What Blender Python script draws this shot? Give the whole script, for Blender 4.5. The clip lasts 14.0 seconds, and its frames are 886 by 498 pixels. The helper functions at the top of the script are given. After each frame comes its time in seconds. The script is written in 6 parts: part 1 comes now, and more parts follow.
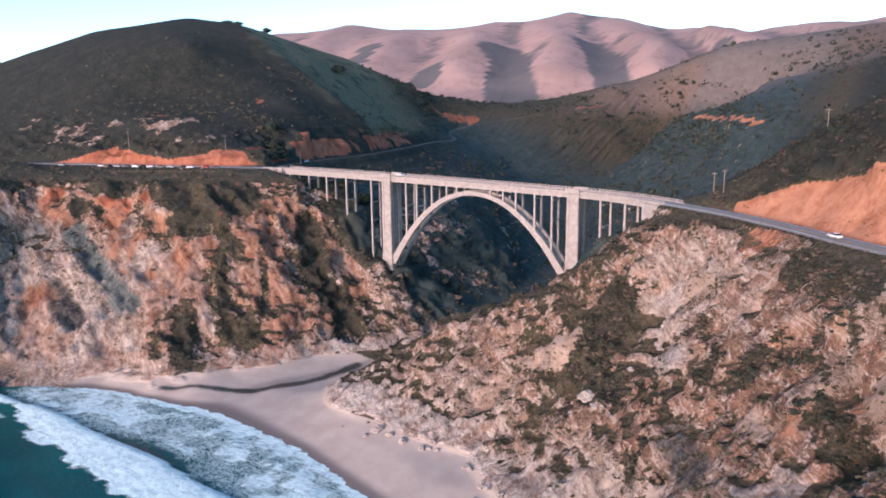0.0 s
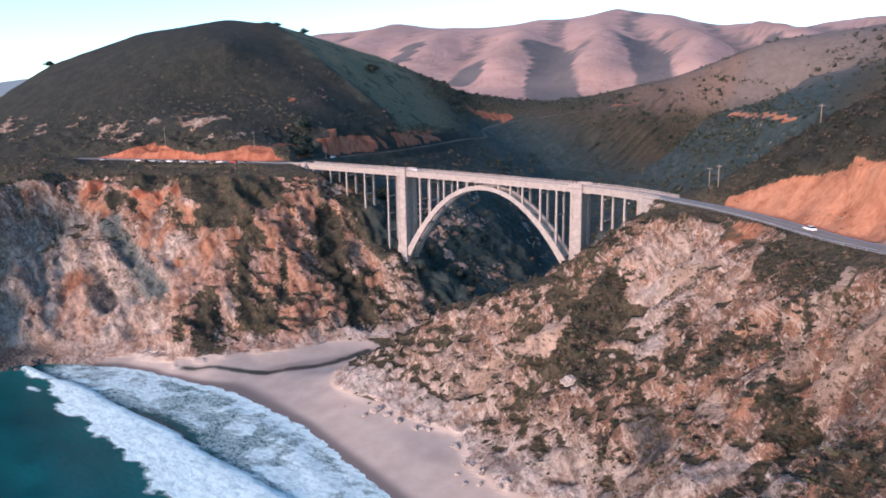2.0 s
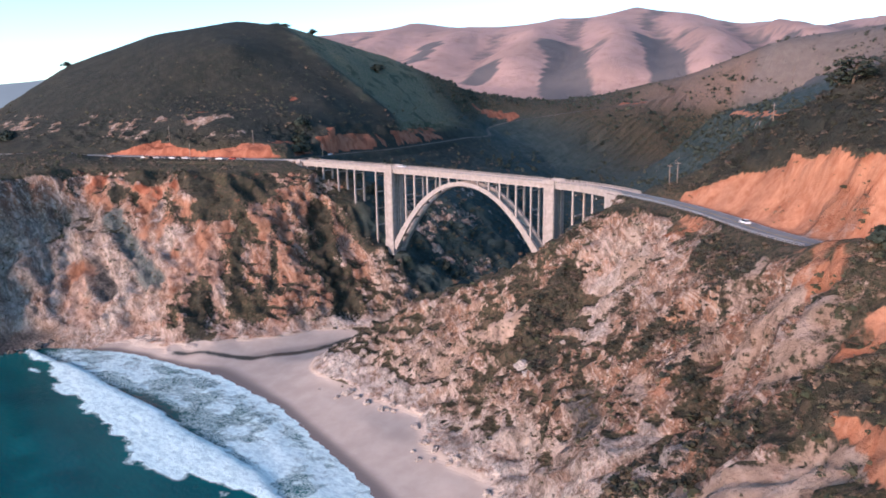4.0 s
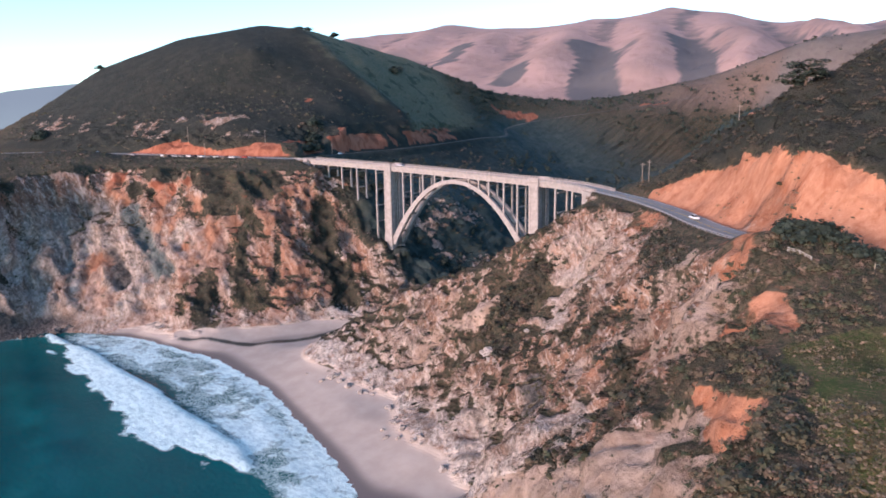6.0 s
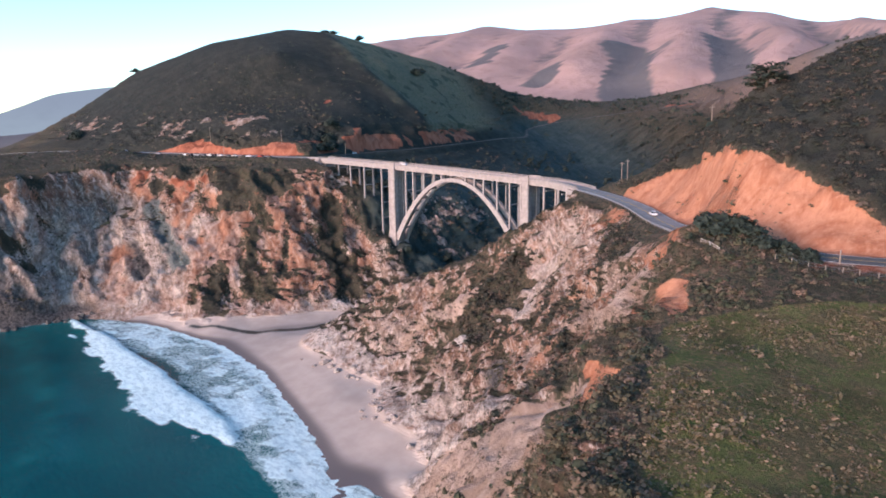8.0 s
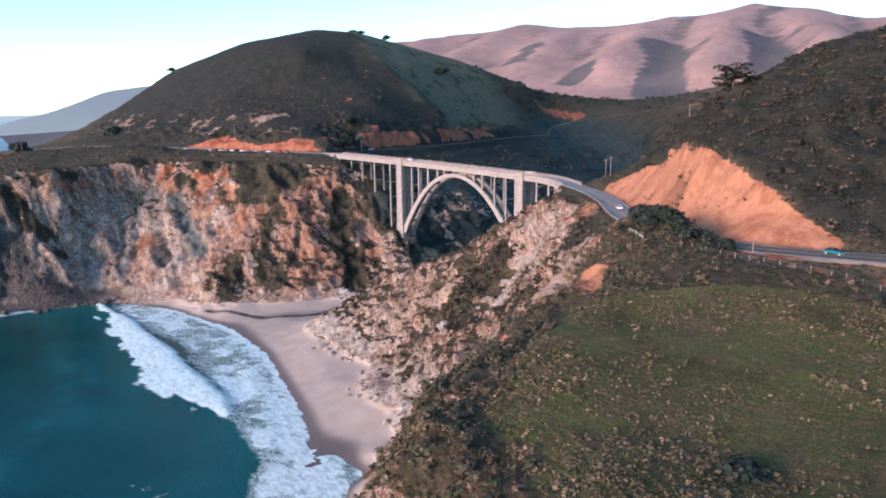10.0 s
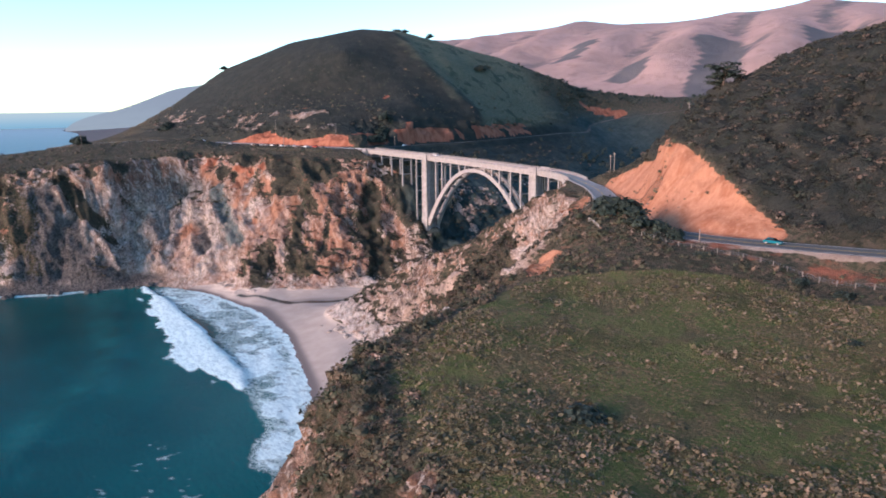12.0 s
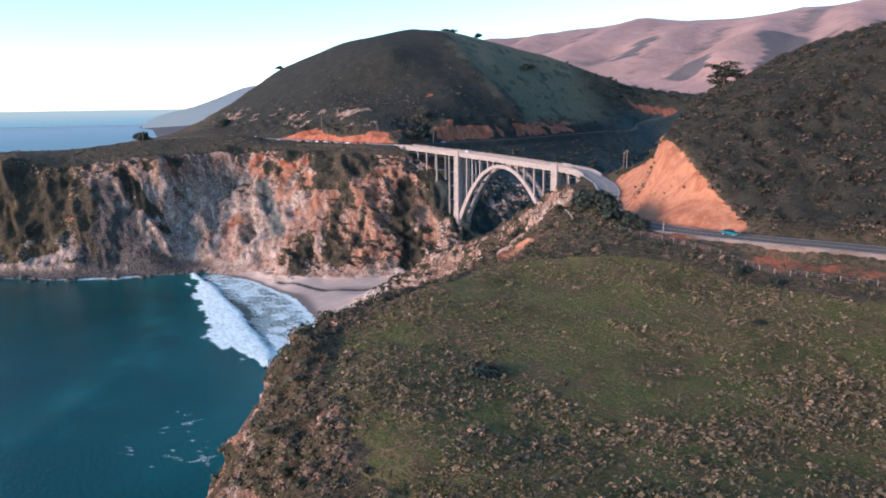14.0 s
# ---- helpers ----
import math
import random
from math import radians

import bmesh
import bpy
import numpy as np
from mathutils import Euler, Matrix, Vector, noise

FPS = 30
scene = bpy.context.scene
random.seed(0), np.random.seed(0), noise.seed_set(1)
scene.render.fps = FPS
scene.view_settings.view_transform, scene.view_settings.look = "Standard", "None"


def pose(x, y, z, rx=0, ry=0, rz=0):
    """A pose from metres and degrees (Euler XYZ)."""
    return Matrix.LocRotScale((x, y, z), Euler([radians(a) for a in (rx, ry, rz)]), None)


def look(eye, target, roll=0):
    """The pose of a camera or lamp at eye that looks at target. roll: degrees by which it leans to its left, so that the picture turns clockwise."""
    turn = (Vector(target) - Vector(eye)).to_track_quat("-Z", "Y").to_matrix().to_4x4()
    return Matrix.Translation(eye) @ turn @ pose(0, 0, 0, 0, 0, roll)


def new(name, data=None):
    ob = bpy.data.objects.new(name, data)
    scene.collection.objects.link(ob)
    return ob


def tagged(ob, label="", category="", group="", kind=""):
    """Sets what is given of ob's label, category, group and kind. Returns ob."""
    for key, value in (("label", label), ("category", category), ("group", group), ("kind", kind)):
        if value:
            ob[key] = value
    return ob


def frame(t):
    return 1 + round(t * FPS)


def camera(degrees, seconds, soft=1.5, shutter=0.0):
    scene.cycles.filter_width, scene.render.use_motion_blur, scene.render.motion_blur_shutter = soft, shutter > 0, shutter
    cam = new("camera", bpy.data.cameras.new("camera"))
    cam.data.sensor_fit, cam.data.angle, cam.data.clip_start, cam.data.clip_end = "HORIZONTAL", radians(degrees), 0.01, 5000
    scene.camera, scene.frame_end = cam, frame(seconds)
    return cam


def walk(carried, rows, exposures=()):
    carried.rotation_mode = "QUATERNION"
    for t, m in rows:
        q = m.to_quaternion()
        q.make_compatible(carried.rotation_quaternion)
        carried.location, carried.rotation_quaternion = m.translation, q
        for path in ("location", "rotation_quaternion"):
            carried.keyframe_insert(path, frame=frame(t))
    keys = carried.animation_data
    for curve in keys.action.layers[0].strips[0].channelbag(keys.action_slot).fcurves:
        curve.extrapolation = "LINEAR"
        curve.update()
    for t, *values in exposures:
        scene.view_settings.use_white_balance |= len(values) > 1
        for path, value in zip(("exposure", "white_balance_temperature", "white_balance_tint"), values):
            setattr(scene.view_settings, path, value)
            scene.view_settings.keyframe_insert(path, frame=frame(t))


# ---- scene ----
cam = camera(63.17, 14.0, soft=1.8)
PATH = [  # seconds, eye in metres, turn in degrees
    (0, 175.39, -293.68, 117.66, 78.686, 0.687, 33.098),
    (0.5, 180.18, -293.76, 117.50, 78.655, 0.735, 34.172),
    (1, 185.70, -293.79, 117.17, 78.621, 0.749, 35.261),
    (1.5, 191.69, -293.54, 116.99, 78.606, 0.793, 36.330),
    (2, 198.03, -293.43, 117.00, 78.599, 0.834, 36.996),
    (2.5, 204.43, -293.52, 117.18, 78.576, 0.850, 37.339),
    (3, 210.99, -293.25, 117.23, 78.529, 0.843, 37.783),
    (5.5, 245.63, -289.08, 116.58, 78.617, 0.867, 41.250),
    (6, 253.13, -288.27, 116.74, 78.638, 0.888, 42.096),
    (6.5, 260.28, -287.05, 116.56, 78.710, 0.885, 42.950),
    (7, 267.43, -285.45, 116.53, 78.739, 0.907, 43.834),
    (7.5, 274.44, -284.25, 116.48, 78.770, 0.920, 44.677),
    (10, 310.03, -277.22, 116.50, 78.644, 0.820, 48.974),
    (10.5, 317.03, -275.32, 116.42, 78.625, 0.812, 50.123),
    (11, 323.99, -273.56, 116.25, 78.608, 0.757, 51.302),
    (11.5, 330.82, -271.89, 116.34, 78.536, 0.760, 52.459),
    (12, 337.60, -270.02, 116.26, 78.502, 0.725, 53.711),
    (12.5, 344.10, -267.85, 116.08, 78.486, 0.681, 54.959),
    (13, 350.78, -265.74, 116.11, 78.446, 0.678, 56.231),
    (13.5, 357.63, -263.63, 116.21, 78.410, 0.714, 57.561),
    (14, 364.23, -261.30, 116.26, 78.403, 0.735, 58.852),
]
walk(cam, [(t, pose(x, y, z, rx, ry, rz)) for t, x, y, z, rx, ry, rz in PATH], [(0, 1.75, 6180, 2), (14, 1.75, 6180, 2)])

# ---- light: the sun low over the sea behind the camera, a pale evening sky ----
SUN_ELEVATION, SUN_HEADING = 13.5, 178.0  # degrees; heading counted from +y to the left
world = bpy.data.worlds.new("evening_sky")
scene.world = world
world.use_nodes = True
wn = world.node_tree.nodes
sky = wn.new("ShaderNodeTexSky")
sky.sky_type, sky.sun_disc = "NISHITA", False
sky.sun_elevation = radians(SUN_ELEVATION)
sky.sun_rotation = radians(-SUN_HEADING)
sky.air_density, sky.dust_density, sky.ozone_density = 0.8, 0.25, 2.5
world.node_tree.links.new(sky.outputs[0], wn["Background"].inputs[0])
wn["Background"].inputs[1].default_value = 0.12
sun = new("sun", bpy.data.lights.new("sun", "SUN"))
sun.data.energy, sun.data.angle, sun.data.color = 1.9, radians(18), (1.0, 0.65, 0.59)
a, e = radians(SUN_HEADING), radians(SUN_ELEVATION)
toward_sun = Vector((-math.sin(a) * math.cos(e), math.cos(a) * math.cos(e), math.sin(e)))
sun.matrix_world = look(toward_sun * 1000, (0, 0, 0))


# ---- materials ----
def mat(name, rough=0.9, metal=0.0):
    m = bpy.data.materials.new(name)
    m.use_nodes = True
    b = m.node_tree.nodes["Principled BSDF"]
    b.inputs["Roughness"].default_value, b.inputs["Metallic"].default_value = rough, metal
    b.inputs["Specular IOR Level"].default_value = 0.25
    return m


class Web:
    """Short hand for node trees."""

    def __init__(self, m):
        self.m, self.t = m, m.node_tree
        self.b = m.node_tree.nodes["Principled BSDF"]
        self.pos = self.t.nodes.new("ShaderNodeNewGeometry").outputs["Position"]

    def put(self, kind, *links, **settings):
        n = self.t.nodes.new(kind)
        for k, v in settings.items():
            if k == "operation":
                n.operation = v
            elif k == "data_type":
                n.data_type = v
            elif k == "attribute_name":
                n.attribute_name = v
            elif k == "interpolation_type":
                n.interpolation_type = v
        for socket, value in links:
            if isinstance(value, bpy.types.NodeSocket):
                self.t.links.new(value, n.inputs[socket])
            else:
                n.inputs[socket].default_value = value
        return n

    def noise(self, scale, detail=4, rough=0.6, vector=None, distort=0.0):
        return self.put("ShaderNodeTexNoise", ("Vector", vector or self.pos), ("Scale", scale), ("Detail", detail), ("Roughness", rough), ("Distortion", distort)).outputs["Fac"]

    def stretch(self, x, y, z, vector=None):
        return self.put("ShaderNodeVectorMath", (0, vector or self.pos), (1, (x, y, z)), operation="MULTIPLY").outputs[0]

    def step(self, value, low, high):
        return self.put("ShaderNodeMapRange", ("Value", value), ("From Min", low), ("From Max", high), interpolation_type="SMOOTHSTEP").outputs[0]

    def math(self, op, a, b=0.0):
        return self.put("ShaderNodeMath", (0, a), (1, b), operation=op).outputs[0]

    def mix(self, f, a, b):
        def c(v):
            return v if isinstance(v, bpy.types.NodeSocket) else (*v, 1)
        return self.put("ShaderNodeMix", (0, f), (6, c(a)), (7, c(b)), data_type="RGBA").outputs[2]

    def attr(self, name):
        return self.put("ShaderNodeAttribute", attribute_name=name).outputs["Fac"]

    def bump(self, height, distance, strength=1.0):
        n = self.put("ShaderNodeBump", ("Height", height), ("Distance", distance), ("Strength", strength))
        self.t.links.new(n.outputs[0], self.b.inputs["Normal"])

    def colour(self, c):
        self.t.links.new(c, self.b.inputs["Base Color"])

    def rough(self, v):
        self.t.links.new(v, self.b.inputs["Roughness"])


def ground_material():
    m = mat("coastal_ground", 0.95)
    w = Web(m)
    m.node_tree.nodes["Principled BSDF"].inputs["Specular IOR Level"].default_value = 0.1
    middle, fine = w.noise(0.11, 6), w.noise(0.7, 5, 0.65)
    grain = w.noise(2.5, 4, 0.7)
    streak = w.noise(0.16, 6, 0.65, w.stretch(1, 1, 0.3), 0.8)
    # coastal scrub
    scrub = w.mix(w.step(fine, 0.38, 0.62), (0.042, 0.046, 0.028), (0.12, 0.088, 0.060))
    scrub = w.mix(w.step(middle, 0.45, 0.68), scrub, (0.055, 0.050, 0.030))
    scrub = w.mix(w.step(grain, 0.56, 0.7), scrub, (0.21, 0.15, 0.105))
    scrub = w.mix(w.step(w.noise(0.4, 6, 0.75), 0.56, 0.62), scrub, (0.15, 0.098, 0.07))
    # smooth hill in low dark chaparral
    chap = w.mix(w.step(middle, 0.35, 0.7), (0.030, 0.034, 0.029), (0.050, 0.048, 0.040))
    chap = w.mix(w.step(fine, 0.55, 0.75), chap, (0.062, 0.054, 0.044))
    # cliff rock
    rock = w.mix(w.step(streak, 0.35, 0.65), (0.235, 0.15, 0.11), (0.50, 0.335, 0.245))
    rock = w.mix(w.step(w.noise(0.05, 4, 0.6, w.stretch(1, 1, 0.5)), 0.5, 0.64), rock, (0.25, 0.14, 0.092))
    rock = w.mix(w.step(fine, 0.55, 0.72), rock, (0.60, 0.475, 0.39))
    rock = w.mix(w.math("MULTIPLY", w.step(grain, 0.58, 0.8), 0.5), rock, (0.12, 0.10, 0.08))
    ochre = w.mix(w.step(streak, 0.35, 0.65), (0.23, 0.10, 0.062), (0.56, 0.28, 0.17))
    rock = w.mix(w.math("MULTIPLY", w.attr("ochre"), w.step(w.math("ADD", w.math("MULTIPLY", w.noise(0.2, 7, 0.7, w.stretch(1, 1, 0.4)), 1.0), w.math("MULTIPLY", fine, 0.4)), 0.52, 0.72)), rock, ochre)
    grey = w.mix(w.step(streak, 0.4, 0.65), (0.24, 0.215, 0.195), (0.46, 0.405, 0.36))
    rock = w.mix(w.math("MULTIPLY", w.attr("grey"), w.step(middle, 0.3, 0.5)), rock, grey)
    pale = w.mix(w.step(streak, 0.4, 0.6), (0.54, 0.44, 0.375), (0.82, 0.71, 0.635))
    rock = w.mix(w.math("MULTIPLY", w.attr("pale"), w.step(w.math("ADD", middle, w.math("MULTIPLY", w.math("SUBTRACT", fine, 0.5), 0.8)), 0.4, 0.58)), rock, pale)
    # broken facets and dark cracks
    shifted = w.put("ShaderNodeVectorMath", (0, w.stretch(1, 1, 0.55)), (1, w.put("ShaderNodeVectorMath", (0, w.put("ShaderNodeTexNoise", ("Vector", w.pos), ("Scale", 0.3), ("Detail", 5)).outputs["Color"]), (1, (3, 3, 3)), operation="MULTIPLY").outputs[0]), operation="ADD").outputs[0]
    cells = w.put("ShaderNodeTexVoronoi", ("Vector", shifted), ("Scale", 0.42))
    lean = w.put("ShaderNodeVectorRotate", ("Vector", w.put("ShaderNodeVectorMath", (0, w.pos), (1, w.put("ShaderNodeVectorMath", (0, w.put("ShaderNodeTexNoise", ("Vector", w.pos), ("Scale", 0.12), ("Detail", 6), ("Roughness", 0.65)).outputs["Color"]), (1, (14, 14, 14)), operation="MULTIPLY").outputs[0]), operation="ADD").outputs[0]), ("Axis", (0.6, -0.8, 0.0)), ("Angle", 0.45)).outputs[0]
    slab = w.put("ShaderNodeTexVoronoi", ("Vector", w.stretch(1, 1, 0.42, lean)), ("Scale", 0.15)).outputs["Color"]
    pick = w.put("ShaderNodeSeparateColor", (0, slab))
    rock = w.mix(w.math("MULTIPLY", w.step(pick.outputs[0], 0.55, 0.75), 0.42), rock, (0.16, 0.11, 0.085))
    rock = w.mix(w.math("MULTIPLY", w.step(pick.outputs[1], 0.7, 0.8), 0.55), rock, (0.60, 0.455, 0.37))
    rock = w.mix(w.math("MULTIPLY", w.step(pick.outputs[2], 0.72, 0.8), 0.5), rock, (0.36, 0.19, 0.12))
    small = w.put("ShaderNodeTexVoronoi", ("Vector", shifted), ("Scale", 1.3))
    rock = w.mix(w.math("MULTIPLY", cells.outputs["Color"], 0.28), rock, (0.15, 0.105, 0.085))
    rock = w.mix(w.math("MULTIPLY", w.step(small.outputs["Color"], 0.45, 0.9), 0.22), rock, (0.60, 0.47, 0.385))
    crack = w.step(w.math("ABSOLUTE", w.math("SUBTRACT", w.noise(0.3, 8, 0.72, w.stretch(1, 1, 0.4), 1.0), 0.5)), 0.035, 0.0)
    rock = w.mix(w.math("MULTIPLY", crack, 0.55), rock, (0.05, 0.042, 0.035))
    rock = w.mix(w.math("MULTIPLY", w.math("MULTIPLY", w.attr("pale"), w.step(w.noise(0.25, 6, 0.7), 0.42, 0.55)), 0.75), rock, pale)
    cleft = w.step(w.math("ABSOLUTE", w.math("SUBTRACT", w.noise(0.09, 7, 0.7, w.stretch(1, 1, 0.35), 1.5), 0.5)), 0.03, 0.0)
    rock = w.mix(w.math("MULTIPLY", cleft, 0.5), rock, (0.07, 0.055, 0.046))
    tangle = w.math("MULTIPLY", w.step(w.noise(0.16, 7, 0.7), 0.56, 0.62), w.step(grain, 0.4, 0.5))
    rock = w.mix(w.math("MULTIPLY", tangle, 0.45), rock, (0.045, 0.048, 0.032))
    # lit edges and shaded crevices along the leaning beds, painted pale and dark
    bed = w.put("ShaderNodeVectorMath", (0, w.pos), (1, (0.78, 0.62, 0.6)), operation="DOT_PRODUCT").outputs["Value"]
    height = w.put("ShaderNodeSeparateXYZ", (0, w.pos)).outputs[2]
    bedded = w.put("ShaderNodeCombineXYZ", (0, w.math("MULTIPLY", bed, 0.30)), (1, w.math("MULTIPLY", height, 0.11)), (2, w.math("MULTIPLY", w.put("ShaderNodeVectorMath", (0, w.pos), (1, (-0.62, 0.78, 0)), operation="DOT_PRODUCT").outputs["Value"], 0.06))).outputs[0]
    crag_shade = w.noise(1.0, 8, 0.74, bedded, 0.9)
    rock = w.mix(w.math("MULTIPLY", w.step(crag_shade, 0.53, 0.59), 0.6), rock, (0.68, 0.545, 0.465))
    rock = w.mix(w.math("MULTIPLY", w.step(crag_shade, 0.45, 0.39), 0.45), rock, (0.115, 0.08, 0.064))
    # smaller flecks of the same light and shade, put into the colour
    fleck_shade = w.noise(0.55, 7, 0.78, w.stretch(1, 1, 0.6), 0.7)
    rock = w.mix(w.math("MULTIPLY", w.step(fleck_shade, 0.55, 0.60), 0.75), rock, (0.78, 0.63, 0.53))
    rock = w.mix(w.math("MULTIPLY", w.step(fleck_shade, 0.42, 0.36), 0.5), rock, (0.085, 0.068, 0.056))
    rock = w.mix(w.math("MULTIPLY", w.attr("stain"), w.step(w.math("ADD", middle, w.math("MULTIPLY", fine, 0.5)), 0.42, 0.64)), rock, w.mix(w.step(fine, 0.4, 0.6), (0.062, 0.060, 0.058), (0.16, 0.14, 0.13)))
    rock = w.mix(w.math("MULTIPLY", w.attr("orange"), w.step(w.math("ADD", fine, w.math("MULTIPLY", middle, 0.6)), 0.42, 0.72)), rock, w.mix(w.step(streak, 0.38, 0.6), (0.24, 0.105, 0.066), (0.47, 0.235, 0.148)))
    rock = w.mix(w.math("MULTIPLY", w.attr("slate"), 0.9), rock, w.mix(w.step(fine, 0.35, 0.65), (0.085, 0.115, 0.115), (0.165, 0.19, 0.185)))
    tan = w.mix(w.step(streak, 0.35, 0.65), (0.32, 0.22, 0.165), (0.50, 0.365, 0.29))
    tan = w.mix(w.step(grain, 0.58, 0.72), tan, (0.13, 0.09, 0.06))
    # bare orange earth
    earth = w.mix(w.step(streak, 0.3, 0.7), (0.30, 0.115, 0.063), (0.46, 0.215, 0.128))
    rill = w.noise(0.9, 5, 0.65, w.stretch(1, 1, 0.12))
    earth = w.mix(w.math("MULTIPLY", w.step(rill, 0.5, 0.66), 0.45), earth, (0.50, 0.26, 0.165))
    earth = w.mix(w.math("MULTIPLY", w.step(rill, 0.46, 0.32), 0.5), earth, (0.28, 0.11, 0.065))
    earth = w.mix(w.step(fine, 0.6, 0.8), earth, (0.27, 0.12, 0.07))
    earth = w.mix(w.step(grain, 0.6, 0.78), earth, (0.16, 0.085, 0.05))
    earth = w.mix(w.math("MULTIPLY", w.attr("redder"), 0.9), earth, w.mix(w.step(streak, 0.35, 0.65), (0.22, 0.072, 0.042), (0.38, 0.145, 0.088)))
    sand = w.mix(w.step(middle, 0.3, 0.7), (0.41, 0.325, 0.27), (0.48, 0.39, 0.33))
    sand = w.mix(w.attr("wet"), sand, (0.17, 0.14, 0.13))
    meadow = w.mix(w.step(middle, 0.35, 0.65), (0.088, 0.108, 0.032), (0.13, 0.13, 0.047))
    meadow = w.mix(w.step(w.noise(0.13, 6, 0.65, w.stretch(1, 1, 1), 0.6), 0.46, 0.6), meadow, (0.125, 0.102, 0.05))
    tuft = w.noise(1.5, 4, 0.7)
    meadow = w.mix(w.math("MULTIPLY", w.step(tuft, 0.5, 0.62), w.step(w.noise(0.06, 4), 0.32, 0.55)), meadow, (0.24, 0.155, 0.085))
    meadow = w.mix(w.math("MULTIPLY", w.step(w.noise(0.045, 5, 0.6), 0.52, 0.66), 0.6), meadow, (0.052, 0.052, 0.022))
    meadow = w.mix(w.math("MULTIPLY", w.step(w.noise(0.5, 6, 0.7), 0.54, 0.66), 0.7), meadow, (0.155, 0.112, 0.058))
    meadow = w.mix(w.step(w.noise(1.9, 3, 0.7), 0.58, 0.72), meadow, (0.050, 0.058, 0.022))
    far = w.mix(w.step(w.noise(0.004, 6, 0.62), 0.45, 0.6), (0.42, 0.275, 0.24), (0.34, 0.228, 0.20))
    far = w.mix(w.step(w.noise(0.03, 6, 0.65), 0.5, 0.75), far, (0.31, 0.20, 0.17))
    # mountain woods, with the shade of slopes and hollows painted in
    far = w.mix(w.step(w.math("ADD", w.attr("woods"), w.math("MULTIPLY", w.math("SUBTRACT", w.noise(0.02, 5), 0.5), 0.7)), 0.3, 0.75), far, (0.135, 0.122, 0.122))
    chap = w.mix(w.step(grain, 0.55, 0.72), chap, (0.060, 0.051, 0.039))
    flank = w.mix(w.step(fine, 0.42, 0.6), (0.10, 0.102, 0.06), (0.19, 0.16, 0.11))
    flank = w.mix(w.step(grain, 0.58, 0.72), flank, (0.21, 0.175, 0.14))
    flank = w.mix(w.step(w.noise(0.06, 5, 0.65), 0.54, 0.62), flank, (0.065, 0.075, 0.05))
    chap = w.mix(w.attr("flank"), chap, flank)
    # canyon scrub, with the bluish shade of the gorge put into its colour
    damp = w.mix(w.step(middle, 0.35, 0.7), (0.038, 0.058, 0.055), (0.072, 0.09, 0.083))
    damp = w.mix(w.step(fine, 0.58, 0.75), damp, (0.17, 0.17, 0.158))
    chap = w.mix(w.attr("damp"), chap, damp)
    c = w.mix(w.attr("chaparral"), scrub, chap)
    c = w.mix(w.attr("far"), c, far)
    edge = w.math("ADD", w.attr("rock"), w.math("MULTIPLY", w.math("SUBTRACT", fine, 0.5), 1.1))
    edge = w.math("ADD", edge, w.math("MULTIPLY", w.math("SUBTRACT", middle, 0.5), 0.9))
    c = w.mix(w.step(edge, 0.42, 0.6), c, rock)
    c = w.mix(w.step(w.math("ADD", w.attr("grass"), w.math("MULTIPLY", w.math("SUBTRACT", fine, 0.5), 0.8)), 0.4, 0.7), c, meadow)
    c = w.mix(w.step(w.math("ADD", w.attr("tan"), w.math("MULTIPLY", w.math("SUBTRACT", fine, 0.5), 1.0)), 0.4, 0.6), c, tan)
    c = w.mix(w.step(w.math("ADD", w.attr("earth"), w.math("MULTIPLY", w.math("SUBTRACT", middle, 0.5), 0.9)), 0.45, 0.6), c, earth)
    c = w.mix(w.step(w.math("ADD", w.attr("sand"), w.math("MULTIPLY", w.math("SUBTRACT", fine, 0.5), 0.3)), 0.4, 0.6), c, sand)
    c = w.mix(w.attr("pool"), c, (0.062, 0.062, 0.055))
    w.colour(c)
    w.rough(w.math("SUBTRACT", 0.95, w.math("MULTIPLY", w.attr("pool"), 0.75)))
    hard = w.math("SUBTRACT", 1.0, w.math("MAXIMUM", w.math("MAXIMUM", w.attr("sand"), w.attr("pool")), w.math("MULTIPLY", w.attr("earth"), 0.7)))
    far_relief = w.math("MULTIPLY", w.math("MULTIPLY", w.noise(0.011, 8, 0.62, None, 0.5), w.attr("far")), 7.0)
    w.bump(w.math("MULTIPLY", w.math("ADD", w.math("ADD", w.math("ADD", far_relief, w.math("MULTIPLY", w.math("ADD", w.noise(0.35, 9, 0.72), w.math("MULTIPLY", w.math("ADD", crag_shade, fleck_shade), w.math("MULTIPLY", w.attr("rock"), 0.45))), w.math("ADD", 1.0, w.math("MULTIPLY", w.attr("rock"), 0.9)))), w.math("MULTIPLY", grain, 0.3)), w.math("MULTIPLY", cells.outputs["Distance"], w.math("MULTIPLY", w.attr("rock"), 0.3))), hard), 1.5, 1.0)
    return m


